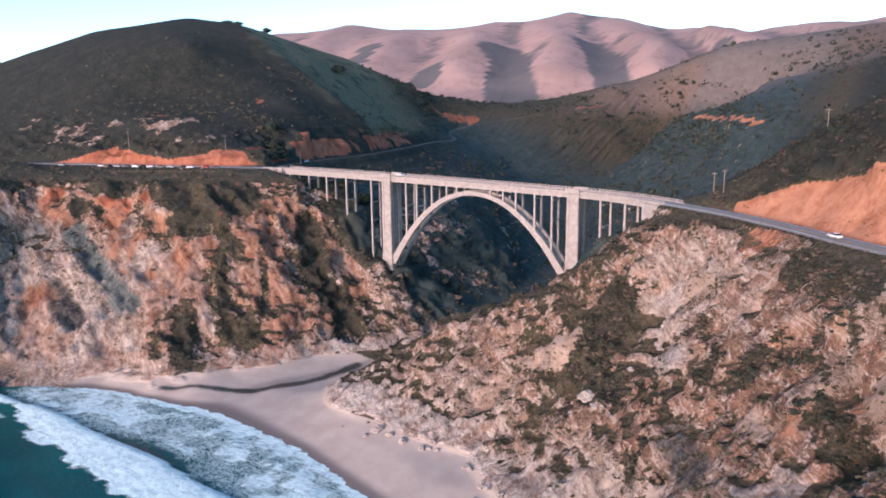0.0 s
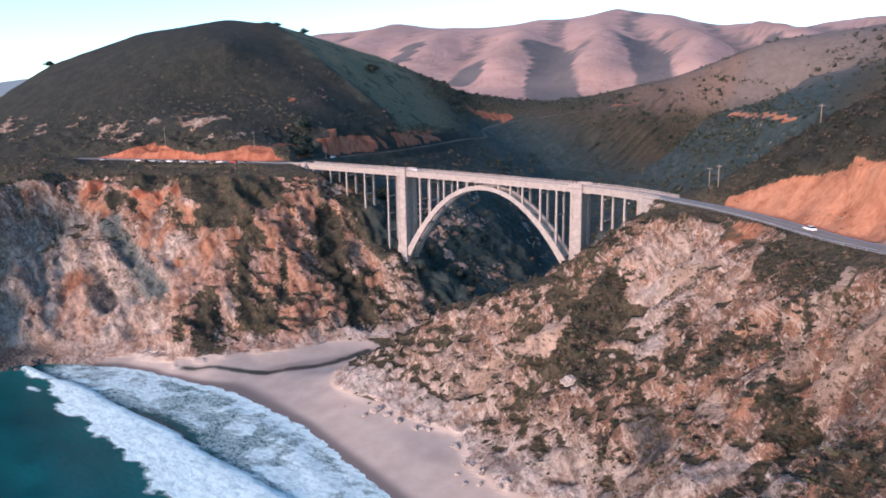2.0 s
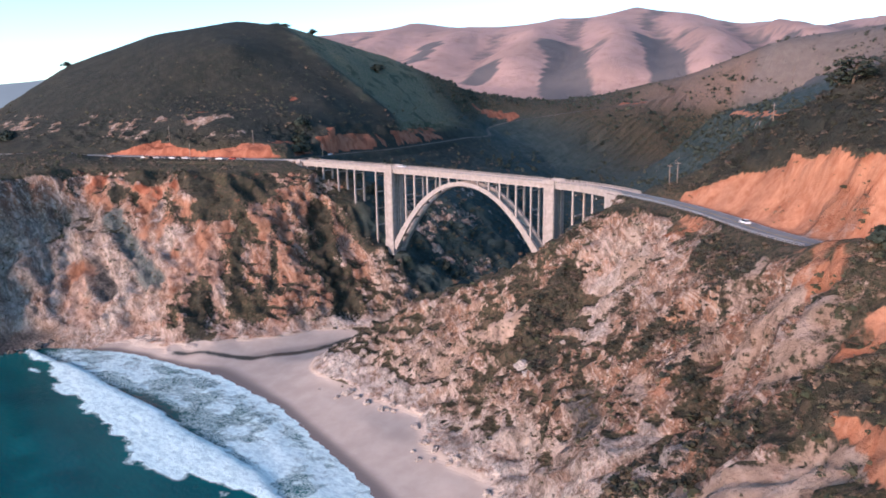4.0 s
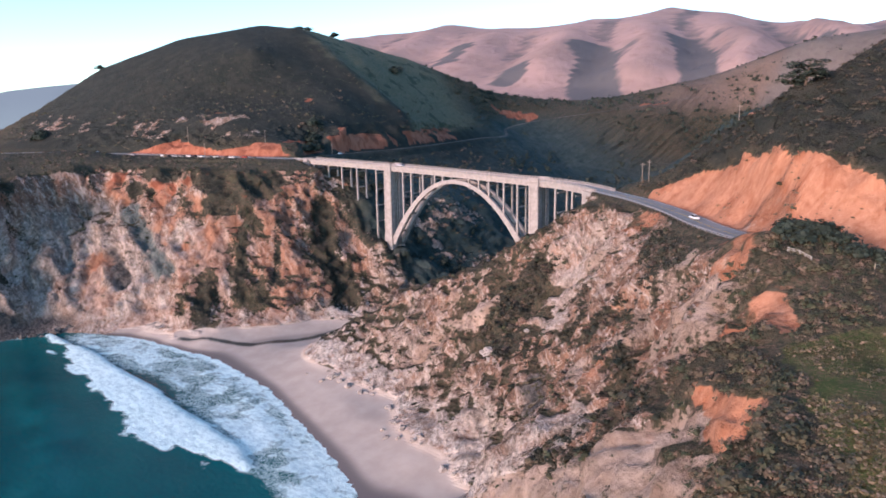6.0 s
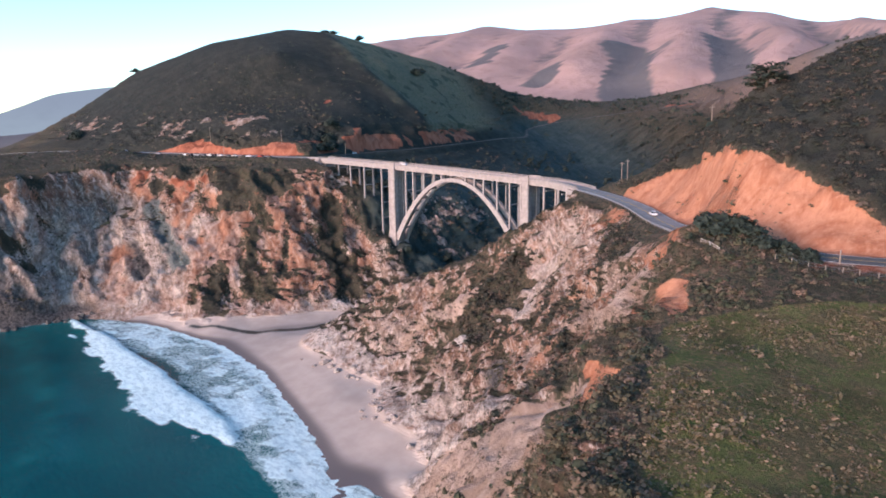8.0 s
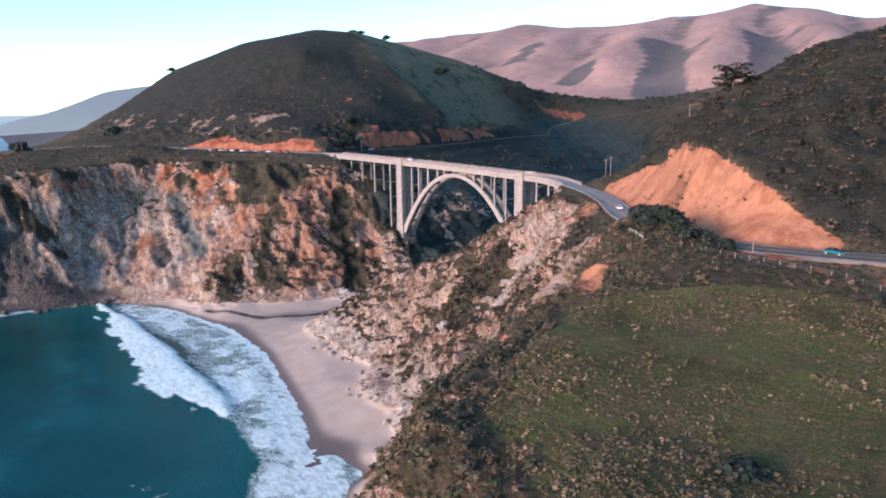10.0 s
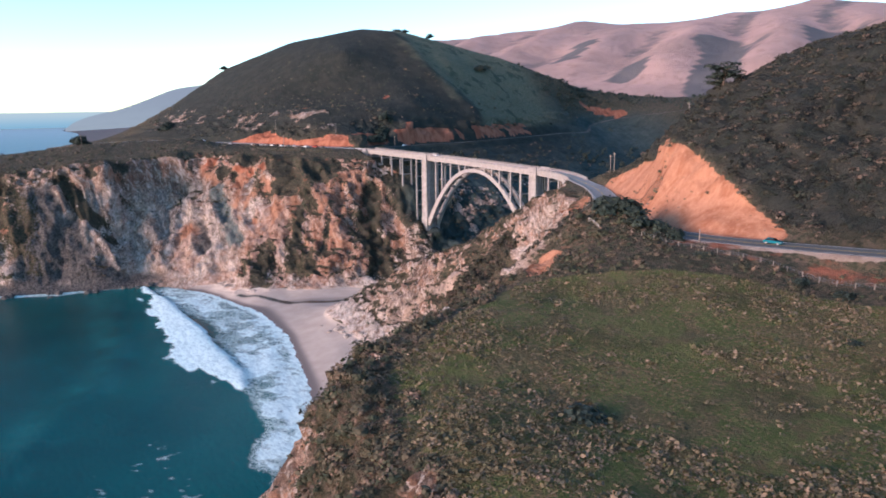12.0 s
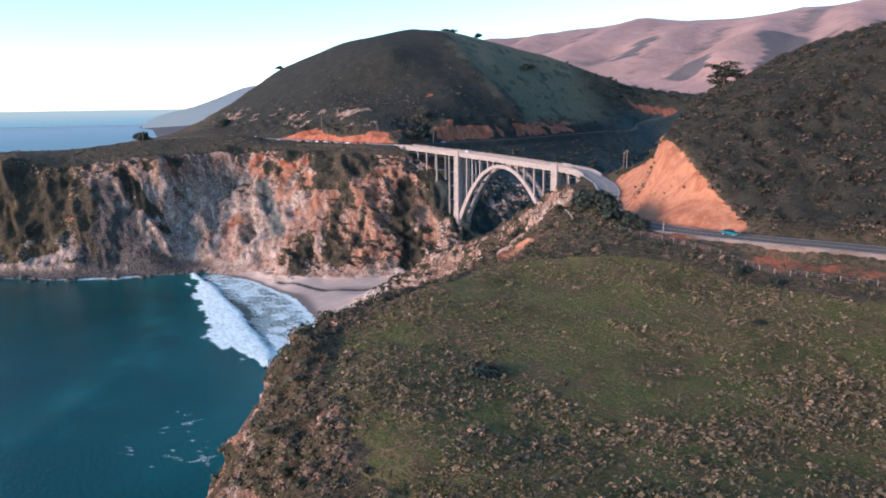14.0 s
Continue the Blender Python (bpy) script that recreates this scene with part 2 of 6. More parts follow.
def sea_material():
    m = mat("sea_water", 0.12)
    w = Web(m)
    w.b.inputs["IOR"].default_value = 1.33
    w.b.inputs["Specular IOR Level"].default_value = 0.17
    broad = w.noise(0.018, 4, 0.5)
    deep = w.mix(w.step(broad, 0.35, 0.7), (0.0003, 0.047, 0.050), (0.0005, 0.068, 0.068))
    shallow = w.mix(w.step(broad, 0.3, 0.7), (0.004, 0.075, 0.08), (0.01, 0.11, 0.11))
    c = w.mix(w.attr("shallow"), deep, shallow)
    # distance haze is mixed into the colour: the far water turns paler
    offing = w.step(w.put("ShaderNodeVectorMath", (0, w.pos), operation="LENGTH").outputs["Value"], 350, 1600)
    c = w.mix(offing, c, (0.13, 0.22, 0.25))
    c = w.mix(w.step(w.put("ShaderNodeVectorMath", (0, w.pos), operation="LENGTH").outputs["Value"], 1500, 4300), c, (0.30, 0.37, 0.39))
    def vein(scale, wide, distort):
        n = w.noise(scale, 5, 0.62, w.stretch(0.8, 1.0, 1.0), distort)
        return w.step(w.math("ABSOLUTE", w.math("SUBTRACT", n, 0.5)), wide, 0.0)
    net = w.math("MAXIMUM", vein(0.35, 0.055, 1.2), w.math("MULTIPLY", vein(0.9, 0.07, 0.8), 0.8))
    cloud = w.noise(0.2, 9, 0.78, w.stretch(0.6, 1.0, 1.0), 1.2)
    amount = w.math("ADD", w.attr("foam"), w.math("MULTIPLY", w.math("SUBTRACT", cloud, 0.5), 1.3))
    f = w.math("MAXIMUM", w.step(amount, 0.66, 0.92), w.math("MULTIPLY", net, w.math("MULTIPLY", w.step(amount, 0.25, 0.6), 0.8)))
    c = w.mix(f, c, w.mix(w.step(w.noise(0.45, 8, 0.75, w.stretch(0.55, 1.2, 1), 0.6), 0.36, 0.58), (0.48, 0.63, 0.64), (0.78, 0.92, 0.89)))
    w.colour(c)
    w.rough(w.math("ADD", w.math("ADD", 0.14, w.math("MULTIPLY", offing, 0.24)), w.math("MULTIPLY", f, 0.7)))
    w.bump(w.math("ADD", w.noise(0.35, 6, 0.62, w.stretch(1, 1.5, 1)), w.math("MULTIPLY", w.math("MULTIPLY", f, w.noise(1.2, 6, 0.7)), 1.6)), 0.6, 0.6)
    return m


def concrete_material():
    m = mat("weathered_concrete", 0.85)
    w = Web(m)
    c = w.mix(w.step(w.noise(0.5, 5), 0.3, 0.7), (0.27, 0.235, 0.215), (0.375, 0.325, 0.30))
    c = w.mix(w.math("MULTIPLY", w.step(w.noise(0.9, 5, 0.65, w.stretch(1, 1, 0.06)), 0.52, 0.72), 0.55), c, (0.28, 0.24, 0.21))
    c = w.mix(w.math("MULTIPLY", w.step(w.noise(4.0, 4), 0.6, 0.8), 0.4), c, (0.36, 0.32, 0.29))
    w.colour(c)
    w.bump(w.noise(5, 5), 0.04, 0.4)
    return m


def asphalt_material():
    m = mat("worn_asphalt", 0.9)
    w = Web(m)
    c = w.mix(w.step(w.noise(0.3, 4), 0.3, 0.7), (0.21, 0.20, 0.195), (0.28, 0.268, 0.26))
    c = w.mix(w.math("MULTIPLY", w.step(w.noise(12, 3), 0.5, 0.7), 0.4), c, (0.09, 0.085, 0.08))
    # darker past the bend
    east = w.put("ShaderNodeSeparateXYZ", (0, w.pos)).outputs[0]
    c = w.mix(w.math("MULTIPLY", w.step(east, 204, 216), 0.75), c, (0.055, 0.053, 0.052))
    w.colour(c)
    return m


def plain_material(name, a, b, scale=3.0, rough=0.8, metal=0.0):
    m = mat(name, rough, metal)
    w = Web(m)
    w.colour(w.mix(w.step(w.noise(scale, 4), 0.35, 0.65), a, b))
    return m


def leaf_material(name, a, b, dry):
    m = mat(name, 0.75)
    w = Web(m)
    island = w.put("ShaderNodeNewGeometry").outputs["Random Per Island"]
    c = w.mix(w.step(w.noise(0.25, 4), 0.35, 0.65), a, b)
    c = w.mix(w.step(w.math("ADD", w.attr("tone"), w.math("MULTIPLY", island, 0.3)), 0.55, 1.1), c, dry)
    c = w.mix(w.math("MULTIPLY", w.step(island, 0.35, 1.0), 0.7), c, a)
    w.colour(c)
    return m


GROUND, SEA, CONCRETE, ASPHALT = ground_material(), sea_material(), concrete_material(), asphalt_material()
SHRUB = leaf_material("shrub_leaves", (0.042, 0.050, 0.027), (0.098, 0.078, 0.046), (0.20, 0.128, 0.09))
HILL_SHRUB = leaf_material("hill_shrub_leaves", (0.020, 0.026, 0.018), (0.052, 0.045, 0.030), (0.145, 0.10, 0.076))
CLUMP = leaf_material("meadow_clump_leaves", (0.092, 0.078, 0.04), (0.155, 0.113, 0.064), (0.27, 0.182, 0.118))
HERB = leaf_material("dry_herbs", (0.10, 0.11, 0.042), (0.17, 0.135, 0.066), (0.29, 0.20, 0.12))
CYPRESS = leaf_material("cypress_needles", (0.026, 0.036, 0.027), (0.042, 0.050, 0.035), (0.07, 0.070, 0.050))
BARK = plain_material("bark", (0.09, 0.065, 0.05), (0.15, 0.11, 0.085), 6)
TIMBER = plain_material("grey_timber", (0.20, 0.16, 0.13), (0.30, 0.25, 0.21), 8)
PALE_TIMBER = plain_material("pale_timber", (0.30, 0.27, 0.24), (0.40, 0.36, 0.32), 8)
STEEL = plain_material("galvanised_steel", (0.35, 0.35, 0.36), (0.45, 0.45, 0.46), 9, 0.45, 0.8)
RUBBER = plain_material("black_rubber", (0.02, 0.02, 0.02), (0.03, 0.03, 0.03), 9, 0.8)
DIRT = plain_material("packed_dirt", (0.06, 0.055, 0.045), (0.16, 0.13, 0.105), 0.03)
GLASS = plain_material("dark_car_glass", (0.012, 0.014, 0.016), (0.02, 0.022, 0.024), 2, 0.08)
WHITE_LINE = plain_material("road_paint_white", (0.62, 0.60, 0.57), (0.70, 0.68, 0.65), 5)
YELLOW_LINE = plain_material("road_paint_yellow", (0.55, 0.36, 0.08), (0.62, 0.42, 0.12), 5)
ROCK = plain_material("sea_rock", (0.05, 0.045, 0.042), (0.16, 0.135, 0.115), 1.2)
PALE_ROCK = plain_material("pale_boulder", (0.24, 0.20, 0.175), (0.42, 0.355, 0.31), 1.5)


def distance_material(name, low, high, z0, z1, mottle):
    """Far things in glowing colours, evening haze painted in: one colour at z0 metres goes over into another at z1."""
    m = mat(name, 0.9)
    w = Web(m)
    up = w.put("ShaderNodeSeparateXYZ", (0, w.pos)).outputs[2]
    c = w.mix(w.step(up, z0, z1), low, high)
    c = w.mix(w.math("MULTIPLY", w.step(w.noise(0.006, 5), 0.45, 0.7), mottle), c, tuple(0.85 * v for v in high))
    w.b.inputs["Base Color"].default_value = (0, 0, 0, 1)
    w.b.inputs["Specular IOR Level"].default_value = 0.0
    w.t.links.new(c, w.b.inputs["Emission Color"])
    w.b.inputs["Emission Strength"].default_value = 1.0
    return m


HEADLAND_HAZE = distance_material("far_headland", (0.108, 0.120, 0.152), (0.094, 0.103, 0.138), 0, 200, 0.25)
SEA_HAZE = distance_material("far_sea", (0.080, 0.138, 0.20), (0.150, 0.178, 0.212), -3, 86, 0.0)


# ---- the lie of the land: ridges, edges, toes and valleys, in metres ----
DECK_LINE = [(-128, 4.3, 82.9), (-120, 4.3, 82.8), (-50, 4.3, 81.9), (0, 4.3, 80.9), (48, 4.3, 79.6), (62, 3.4, 79.4), (76, -1.5, 79.3), (89, -9, 79.3), (100, -16.5, 79.3)]
ROAD_SOUTH = [(100, -16.5, 79.3), (112, -24, 79.2), (126, -33, 79.0), (146, -50, 78.8), (167, -72, 78.8), (185, -88, 79.3), (205, -101, 80.2), (228, -108, 81.2), (250, -105, 81.8), (275, -97, 82.2), (330, -80, 83), (420, -60, 85)]
ROAD_NORTH = [(-128, 4.3, 82.9), (-137, 1.5, 83.2), (-150, -7, 83.7), (-190, -27, 84.5), (-250, -46, 85), (-300, -62, 85.2), (-350, -86, 85.5), (-430, -122, 82), (-520, -150, 75)]
ROAD_INLAND = [(-137, 6, 83.2), (-148, 26, 82.6), (-160, 55, 82), (-164, 85, 82), (-166, 118, 82), (-178, 165, 82), (-200, 235, 82), (-222, 300, 82), (-228, 345, 82), (-262, 392, 88), (-255, 440, 95), (-225, 500, 102), (-205, 570, 108), (-185, 610, 113), (-150, 690, 122)]
LAND = {
    "toe_north": [(-330, -430, -1), (-262, -335, -1), (-200, -257, -1), (-176, -226, -1), (-163, -192, 0), (-158, -162, 1), (-145, -143, 2.4), (-118, -121, 3), (-86, -118, 3), (-72, -113, 3), (-62, -97, 3), (-47, -75, 3), (-31, -52, 3)],
    "brow_north": [(-330, -300, 72), (-250, -268, 73), (-240, -242, 67), (-218, -218, 65), (-205, -194, 69), (-202, -168, 73), (-215, -139, 75), (-213, -115, 77), (-206, -89, 78.5), (-170, -66, 78), (-133, -50, 76), (-112, -24, 74)],
    "face_north": [(-192, -224, 14), (-172, -172, 12), (-186, -158, 18), (-196, -150, 34), (-207, -130, 57), (-164, -146, 7), (-204, -113, 48), (-157, -96, 48), (-143, -109, 28), (-158, -75, 62)],
    "rib_north": [(-133, -57, 70), (-116, -88, 29), (-95, -93, 20), (-86, -93, 10), (-72, -104, 5)],
    "gorge_side_north": [(-110, -10, 76), (-91, -23, 56), (-80, -24, 42), (-67, -26, 26), (-50, -60, 5)],
    "tower_shelf_north": [(-95, 4, 66), (-78, 3, 56), (-64, 2, 40), (-54, -2, 36), (-46, 3, 34), (-38, 30, 18), (-60, -14, 26)],
    "sea_bed": [(-260, -480, -12), (-150, -215, -6), (-120, -170, -4), (-60, -165, -3.5), (0, -172, -3.5), (60, -182, -3.5), (110, -205, -4), (150, -260, -8), (300, -420, -14), (0, -420, -14)],
    "waterline": [(-138, -146, 0), (-100, -129, 0), (-45, -121, 0), (4, -126, 0), (45, -138, 0), (75, -148, 0), (100, -160, 0), (128, -178, 0)],
    "sand": [(-110, -123, 2.4), (-62, -110, 2), (-42, -96, 2.2), (-22, -92, 3.2), (-6, -104, 3.2), (30, -115, 3.4), (66, -124, 3.4), (100, -136, 3.4), (126, -146, 3)],
    "toe_south": [(-24, -66, 2.6), (-20, -80, 3.2), (-8, -98, 4), (10, -106, 4), (34, -109, 4.5), (62, -105, 5), (72, -118, 4.5), (90, -128, 4.5), (110, -128, 4.5), (128, -137, 4), (138, -152, 3), (150, -172, 1.5), (166, -194, -0.5), (188, -213, -1), (212, -231, -1), (245, -255, -1), (290, -275, -1), (350, -292, -1), (430, -310, -1)],
    "spit_crest": [(-14, -80, 7), (4, -68, 20), (26, -59, 33), (42, -57, 40), (57, -56, 46), (80, -51, 57), (98, -47, 67), (110, -45, 73), (120, -42, 77)],
    "spit_lee": [(-18, -62, 4), (4, -44, 12), (30, -38, 24), (52, -34, 36), (54, -4, 42), (66, -4, 60), (80, -24, 66), (92, -14, 74), (74, 14, 58), (94, 16, 74)],
    "spit_face": [(0, -88, 10), (24, -91, 9), (63, -89, 17), (98, -95, 26), (107, -83, 34), (120, -74, 42), (111, -60, 50), (126, -59, 65), (136, -55, 74)],
    "south_face": [(139, -142, 17), (148, -136, 29), (133, -101, 36), (158, -118, 46), (172, -129, 41), (162, -99, 63), (184, -125, 56), (181, -109, 73), (197, -148, 63), (150, -74, 74)],
    "south_cliff": [(154, -160, 20), (172, -176, 26), (192, -196, 32), (210, -213, 40), (228, -230, 42), (262, -246, 44), (320, -266, 44)],
    "plateau_edge": [(136, -52, 76), (152, -68, 76.5), (168, -87, 76.5), (182, -106, 76), (197, -124, 79), (205, -132, 78.5), (208, -142, 75), (207, -160, 69), (214, -176, 71), (223, -192, 72), (230, -206, 72), (237, -217, 67), (262, -230, 68), (286, -236, 69), (330, -246, 71), (400, -262, 73)],
    "plateau_inner": [(178, -93, 79.6), (188, -102, 83.2), (196, -107, 85.6), (203, -111, 87), (210, -112.5, 86.6), (216, -118, 84.5), (224, -118, 82), (251, -117, 80.5), (266, -120, 77), (300, -110, 79)],
    "meadow": [(215, -150, 76), (230, -160, 75), (264, -159, 74.6), (285, -143, 75.6), (240, -202, 73.6), (261, -197, 72.8), (275, -200, 73.2), (281, -168, 73.4), (307, -170, 74), (296, -206, 73), (340, -190, 75), (400, -150, 80)],
    "cut_toe": [(124, -25, 79.2), (150, -42, 79.8), (174, -64, 80), (196, -88, 80.6), (214, -97, 81.4), (236, -101, 82), (256, -95, 82.5), (290, -82, 84)],
    "cut_brow": [(136, -21, 85.5), (148, -28, 90), (157, -33, 93.5), (168, -43, 98.5), (182, -58, 102.5), (196, -72, 102.5), (205, -75, 99), (214, -81, 96), (228, -89, 90), (246, -96, 83.5)],
    "hill_south": [(148, -3, 104), (176, -22, 118), (199, -64, 106), (208, -58, 111), (221, -50, 115), (239, -50, 106), (240, -74, 95), (262, -40, 112), (300, -50, 104)],
    "crest_south": [(110, 4, 84), (128, 2, 93), (149, 2, 106), (164, 6, 116), (180, 4, 125), (197, 8, 136), (222, 6, 141), (252, 18, 151), (300, 40, 168), (420, 80, 200)],
    "back_south": [(60, 60, 30), (100, 70, 58), (150, 90, 90), (220, 120, 120), (120, 200, 70), (240, 300, 120), (400, 260, 170)],
    "creek": [(-46, -96, 1.4), (-38, -82, 1.6), (-26, -60, 2), (-14, -22, 4), (-4, 30, 7), (-20, 90, 10), (-50, 160, 14), (-80, 260, 20), (-110, 360, 26), (-120, 480, 40), (-80, 620, 62), (0, 700, 80)],
    "gorge_wall": [(-58, 98, 47), (-84, 60, 60), (-100, 120, 56), (-130, 200, 54), (-176, 388, 48), (-189, 484, 78), (-150, 560, 84)],
    "hill_north_foot": [(-158, 13, 92), (-192, -7, 96), (-224, -18, 96.5), (-252, -26, 96.5), (-302, -41, 95), (-347, -62, 92)],
    "ravine_north": [(-160, 20, 87), (-170, 36, 86.5), (-184, 48, 93)],
    "inland_cut": [(-167, 61, 92), (-174, 68, 96), (-180, 86, 96), (-186, 120, 97), (-202, 165, 99), (-225, 240, 96), (-248, 310, 95)],
    "hill_north": [(-200, 60, 111), (-230, 14, 114), (-248, -2, 111), (-215, 100, 121), (-310, 12, 128), (-300, 80, 166), (-290, 200, 158)],
    "hill_north_crest": [(-680, -90, 50), (-600, -55, 80), (-548, -14, 113), (-522, 10, 137), (-494, 33, 157), (-440, 90, 184), (-395, 155, 198), (-388, 200, 197), (-386, 243, 190), (-350, 320, 168), (-318, 390, 140), (-300, 470, 122), (-310, 600, 118)],
    "plateau_north": [(-286, -160, 85), (-316, -157, 86), (-300, -225, 78), (-360, -190, 80), (-400, -260, 70), (-470, -190, 62), (-400, -66, 97), (-480, -90, 82)],
    "headland_top_north": [(-232, -128, 80), (-240, -150, 79), (-236, -175, 78), (-246, -200, 75), (-262, -222, 75), (-262, -150, 82), (-255, -118, 82), (-270, -190, 80)],
    "road_bank_north": [(-268, -70, 87), (-284, -76, 88.5), (-304, -84, 88), (-345, -108, 86), (-400, -140, 80)],
    "coast_shelf": [(-720, -130, 25), (-900, 10, 25), (-1300, 130, 25), (-2000, 240, 20)],
    "coast_north": [(-420, -420, -1), (-520, -330, -1), (-680, -240, -1), (-900, -120, -1), (-1300, 20, -1), (-2000, 140, -1), (-2700, 240, -1), (-3300, 330, -1), (-3900, 300, -1), (-4600, 700, -1)],
    "far_shore": [(-2100, 260, 15), (-2700, 420, 15), (-3300, 560, 15), (-3600, 700, 15), (-4300, 1200, 15)],
    "spur_west": [(-1500, 500, 150), (-1100, 300, 120), (-900, 500, 160), (-700, 300, 130), (-550, 500, 110)],
    "mid_south": [(-192, 628, 112), (-179, 686, 138), (-118, 766, 164), (-100, 865, 190), (-48, 783, 188), (54, 800, 196), (128, 805, 206), (300, 820, 230), (600, 800, 260)],
    "mid_south_front": [(-102, 625, 74), (-37, 510, 102), (41, 422, 104), (23, 640, 140), (130, 520, 150), (200, 640, 180)],
    "mountain_foot": [(-420, 700, 92), (-400, 900, 96), (-620, 900, 130), (-300, 1100, 130), (-900, 900, 170), (-150, 1200, 170)],
    "mountain_crest": [(-2000, 1100, 300), (-1560, 1400, 338), (-1369, 1543, 369), (-1169, 1694, 347), (-984, 1808, 372), (-880, 1860, 374), (-778, 1909, 402), (-632, 1966, 372), (-487, 2013, 332), (-330, 2053, 314), (-165, 2082, 324), (70, 2104, 334), (400, 2150, 345), (1000, 2100, 350)],
    "beyond": [(-4800, 2800, 250), (-2000, 2800, 300), (0, 2900, 320), (2000, 2800, 330), (4800, 2800, 300), (1500, 600, 230), (4800, 0, 220), (900, -100, 150), (900, -420, -1), (2000, -500, -1), (4800, -800, -1)],
    "open_sea": [(-4800, -500, -20), (-2500, -400, -20), (-1200, -600, -20), (-4800, -4800, -20), (-1500, -2500, -20), (0, -1500, -20), (1500, -2500, -20), (4800, -4800, -20), (600, -800, -18)],
}


def resample(line, gap):
    """Points along a line at about even gaps that grow with the distance from the bay."""
    out = []
    for p, q in zip(line, line[1:]):
        p, q = np.array(p, float), np.array(q, float)
        g = gap * max(1.0, np.hypot(*((p + q)[:2] / 2)) / 180)
        n = max(1, int(np.hypot(*(q - p)[:2]) / g))
        out += [p + (q - p) * i / n for i in range(n)]
    return out + [np.array(line[-1], float)]


def spline(line, gap):
    """A smooth curve through the points of a line."""
    pts = [np.array(p, float) for p in line]
    pts = [2 * pts[0] - pts[1], *pts, 2 * pts[-1] - pts[-2]]
    out = []
    for a, b, c, d in zip(pts, pts[1:], pts[2:], pts[3:]):
        n = max(1, int(np.linalg.norm(c - b) / gap))
        for i in range(n):
            t = i / n
            out.append(0.5 * (2 * b + (c - a) * t + (2 * a - 5 * b + 4 * c - d) * t * t + (3 * b - a - 3 * c + d) * t**3))
    return np.array(out + [pts[-2]])


def hashed(ix, iy, iz):
    h = (ix * 374761393 + iy * 668265263 + iz * 2147483647) & 0xFFFFFFFF
    h = ((h ^ (h >> 13)) * 1274126177) & 0xFFFFFFFF
    return ((h ^ (h >> 16)) & 0xFFFF) / 32767.5 - 1.0


def value_noise(x, y, z):
    """Smooth noise from -1 to 1 over arrays."""
    ix, iy, iz = (np.floor(v).astype(np.int64) for v in (x, y, z))
    fx, fy, fz = x - ix, y - iy, z - iz
    fx, fy, fz = (f * f * f * (f * (f * 6 - 15) + 10) for f in (fx, fy, fz))
    out = 0
    for dx in (0, 1):
        for dy in (0, 1):
            for dz in (0, 1):
                out = out + hashed(ix + dx, iy + dy, iz + dz) * (fx if dx else 1 - fx) * (fy if dy else 1 - fy) * (fz if dz else 1 - fz)
    return out


def fractal(x, y, z, octaves, ridged=False):
    total, amp, norm = 0, 1.0, 0.0
    for o in range(octaves):
        n = value_noise(x + 17.3 * o, y - 9.1 * o, z + 4.7 * o)
        total = total + amp * ((1 - 2 * np.abs(n)) if ridged else n)
        norm += amp
        amp *= 0.52
        x, y, z = x * 2.03, y * 2.03, z * 2.03
    return total / norm


def smooth(v, low, high):
    t = np.clip((v - low) / (high - low), 0, 1)
    return t * t * (3 - 2 * t)


KNOTS = np.array([p for line in LAND.values() for p in resample(line, 14)])
for road in (ROAD_SOUTH, ROAD_NORTH, ROAD_INLAND):
    KNOTS = np.concatenate([KNOTS, resample(road, 14)])
_, keep = np.unique((KNOTS[:, :2] / 1.5).round(), axis=0, return_index=True)
KNOTS = KNOTS[np.sort(keep)]
SOFT = 2.5


def kernel(ax, ay, bx, by):
    return np.sqrt((ax[:, None] - bx) ** 2 + (ay[:, None] - by) ** 2 + SOFT**2)


def land_weights():
    x, y, z = KNOTS.T
    n = len(x)
    p = np.stack([np.ones(n), x / 1000, y / 1000], 1)
    a = np.zeros((n + 3, n + 3))
    a[:n, :n] = kernel(x, y, x, y) - 0.4 * np.eye(n)
    a[:n, n:], a[n:, :n] = p, p.T
    return np.linalg.solve(a, np.r_[z, 0, 0, 0])


WEIGHTS = land_weights()


def land(x, y):
    x, y = np.asarray(x, float), np.asarray(y, float)
    out = np.empty(len(x))
    for i in range(0, len(x), 20000):
        s = slice(i, i + 20000)
        out[s] = kernel(x[s], y[s], KNOTS[:, 0], KNOTS[:, 1]) @ WEIGHTS[:-3] + WEIGHTS[-3] + WEIGHTS[-2] * x[s] / 1000 + WEIGHTS[-1] * y[s] / 1000
    return out


def near_line(x, y, line, gap):
    """Distance from each place to a line, and the line's height there."""
    d, z = np.full(len(x), 1e9), np.zeros(len(x))
    curve = spline(line, gap)
    for p, q in zip(curve, curve[1:]):
        v = (q - p)[:2]
        t = np.clip(((x - p[0]) * v[0] + (y - p[1]) * v[1]) / (v @ v), 0, 1)
        here = np.hypot(x - p[0] - t * v[0], y - p[1] - t * v[1])
        near = here < d
        d[near], z[near] = here[near], (p[2] + t * (q[2] - p[2]))[near]
    return d, z


def axis_lines(low, high, first, last, step, growth):
    """Grid lines: even from low to high, then wider and wider out to first and last."""
    mid = list(np.arange(low, high + step, step))
    up, g = [], step
    v = mid[-1]
    while v < last:
        g *= growth
        v += g
        up.append(min(v, last))
    down, g, v = [], step, mid[0]
    while v > first:
        g *= growth
        v -= g
        down.append(max(v, first))
    return np.array(down[::-1] + mid + up)


def grid_faces(nx, ny):
    i = (np.arange(ny - 1)[:, None] * nx + np.arange(nx - 1)).ravel()
    return np.stack([i, i + 1, i + nx + 1, i + nx], 1)


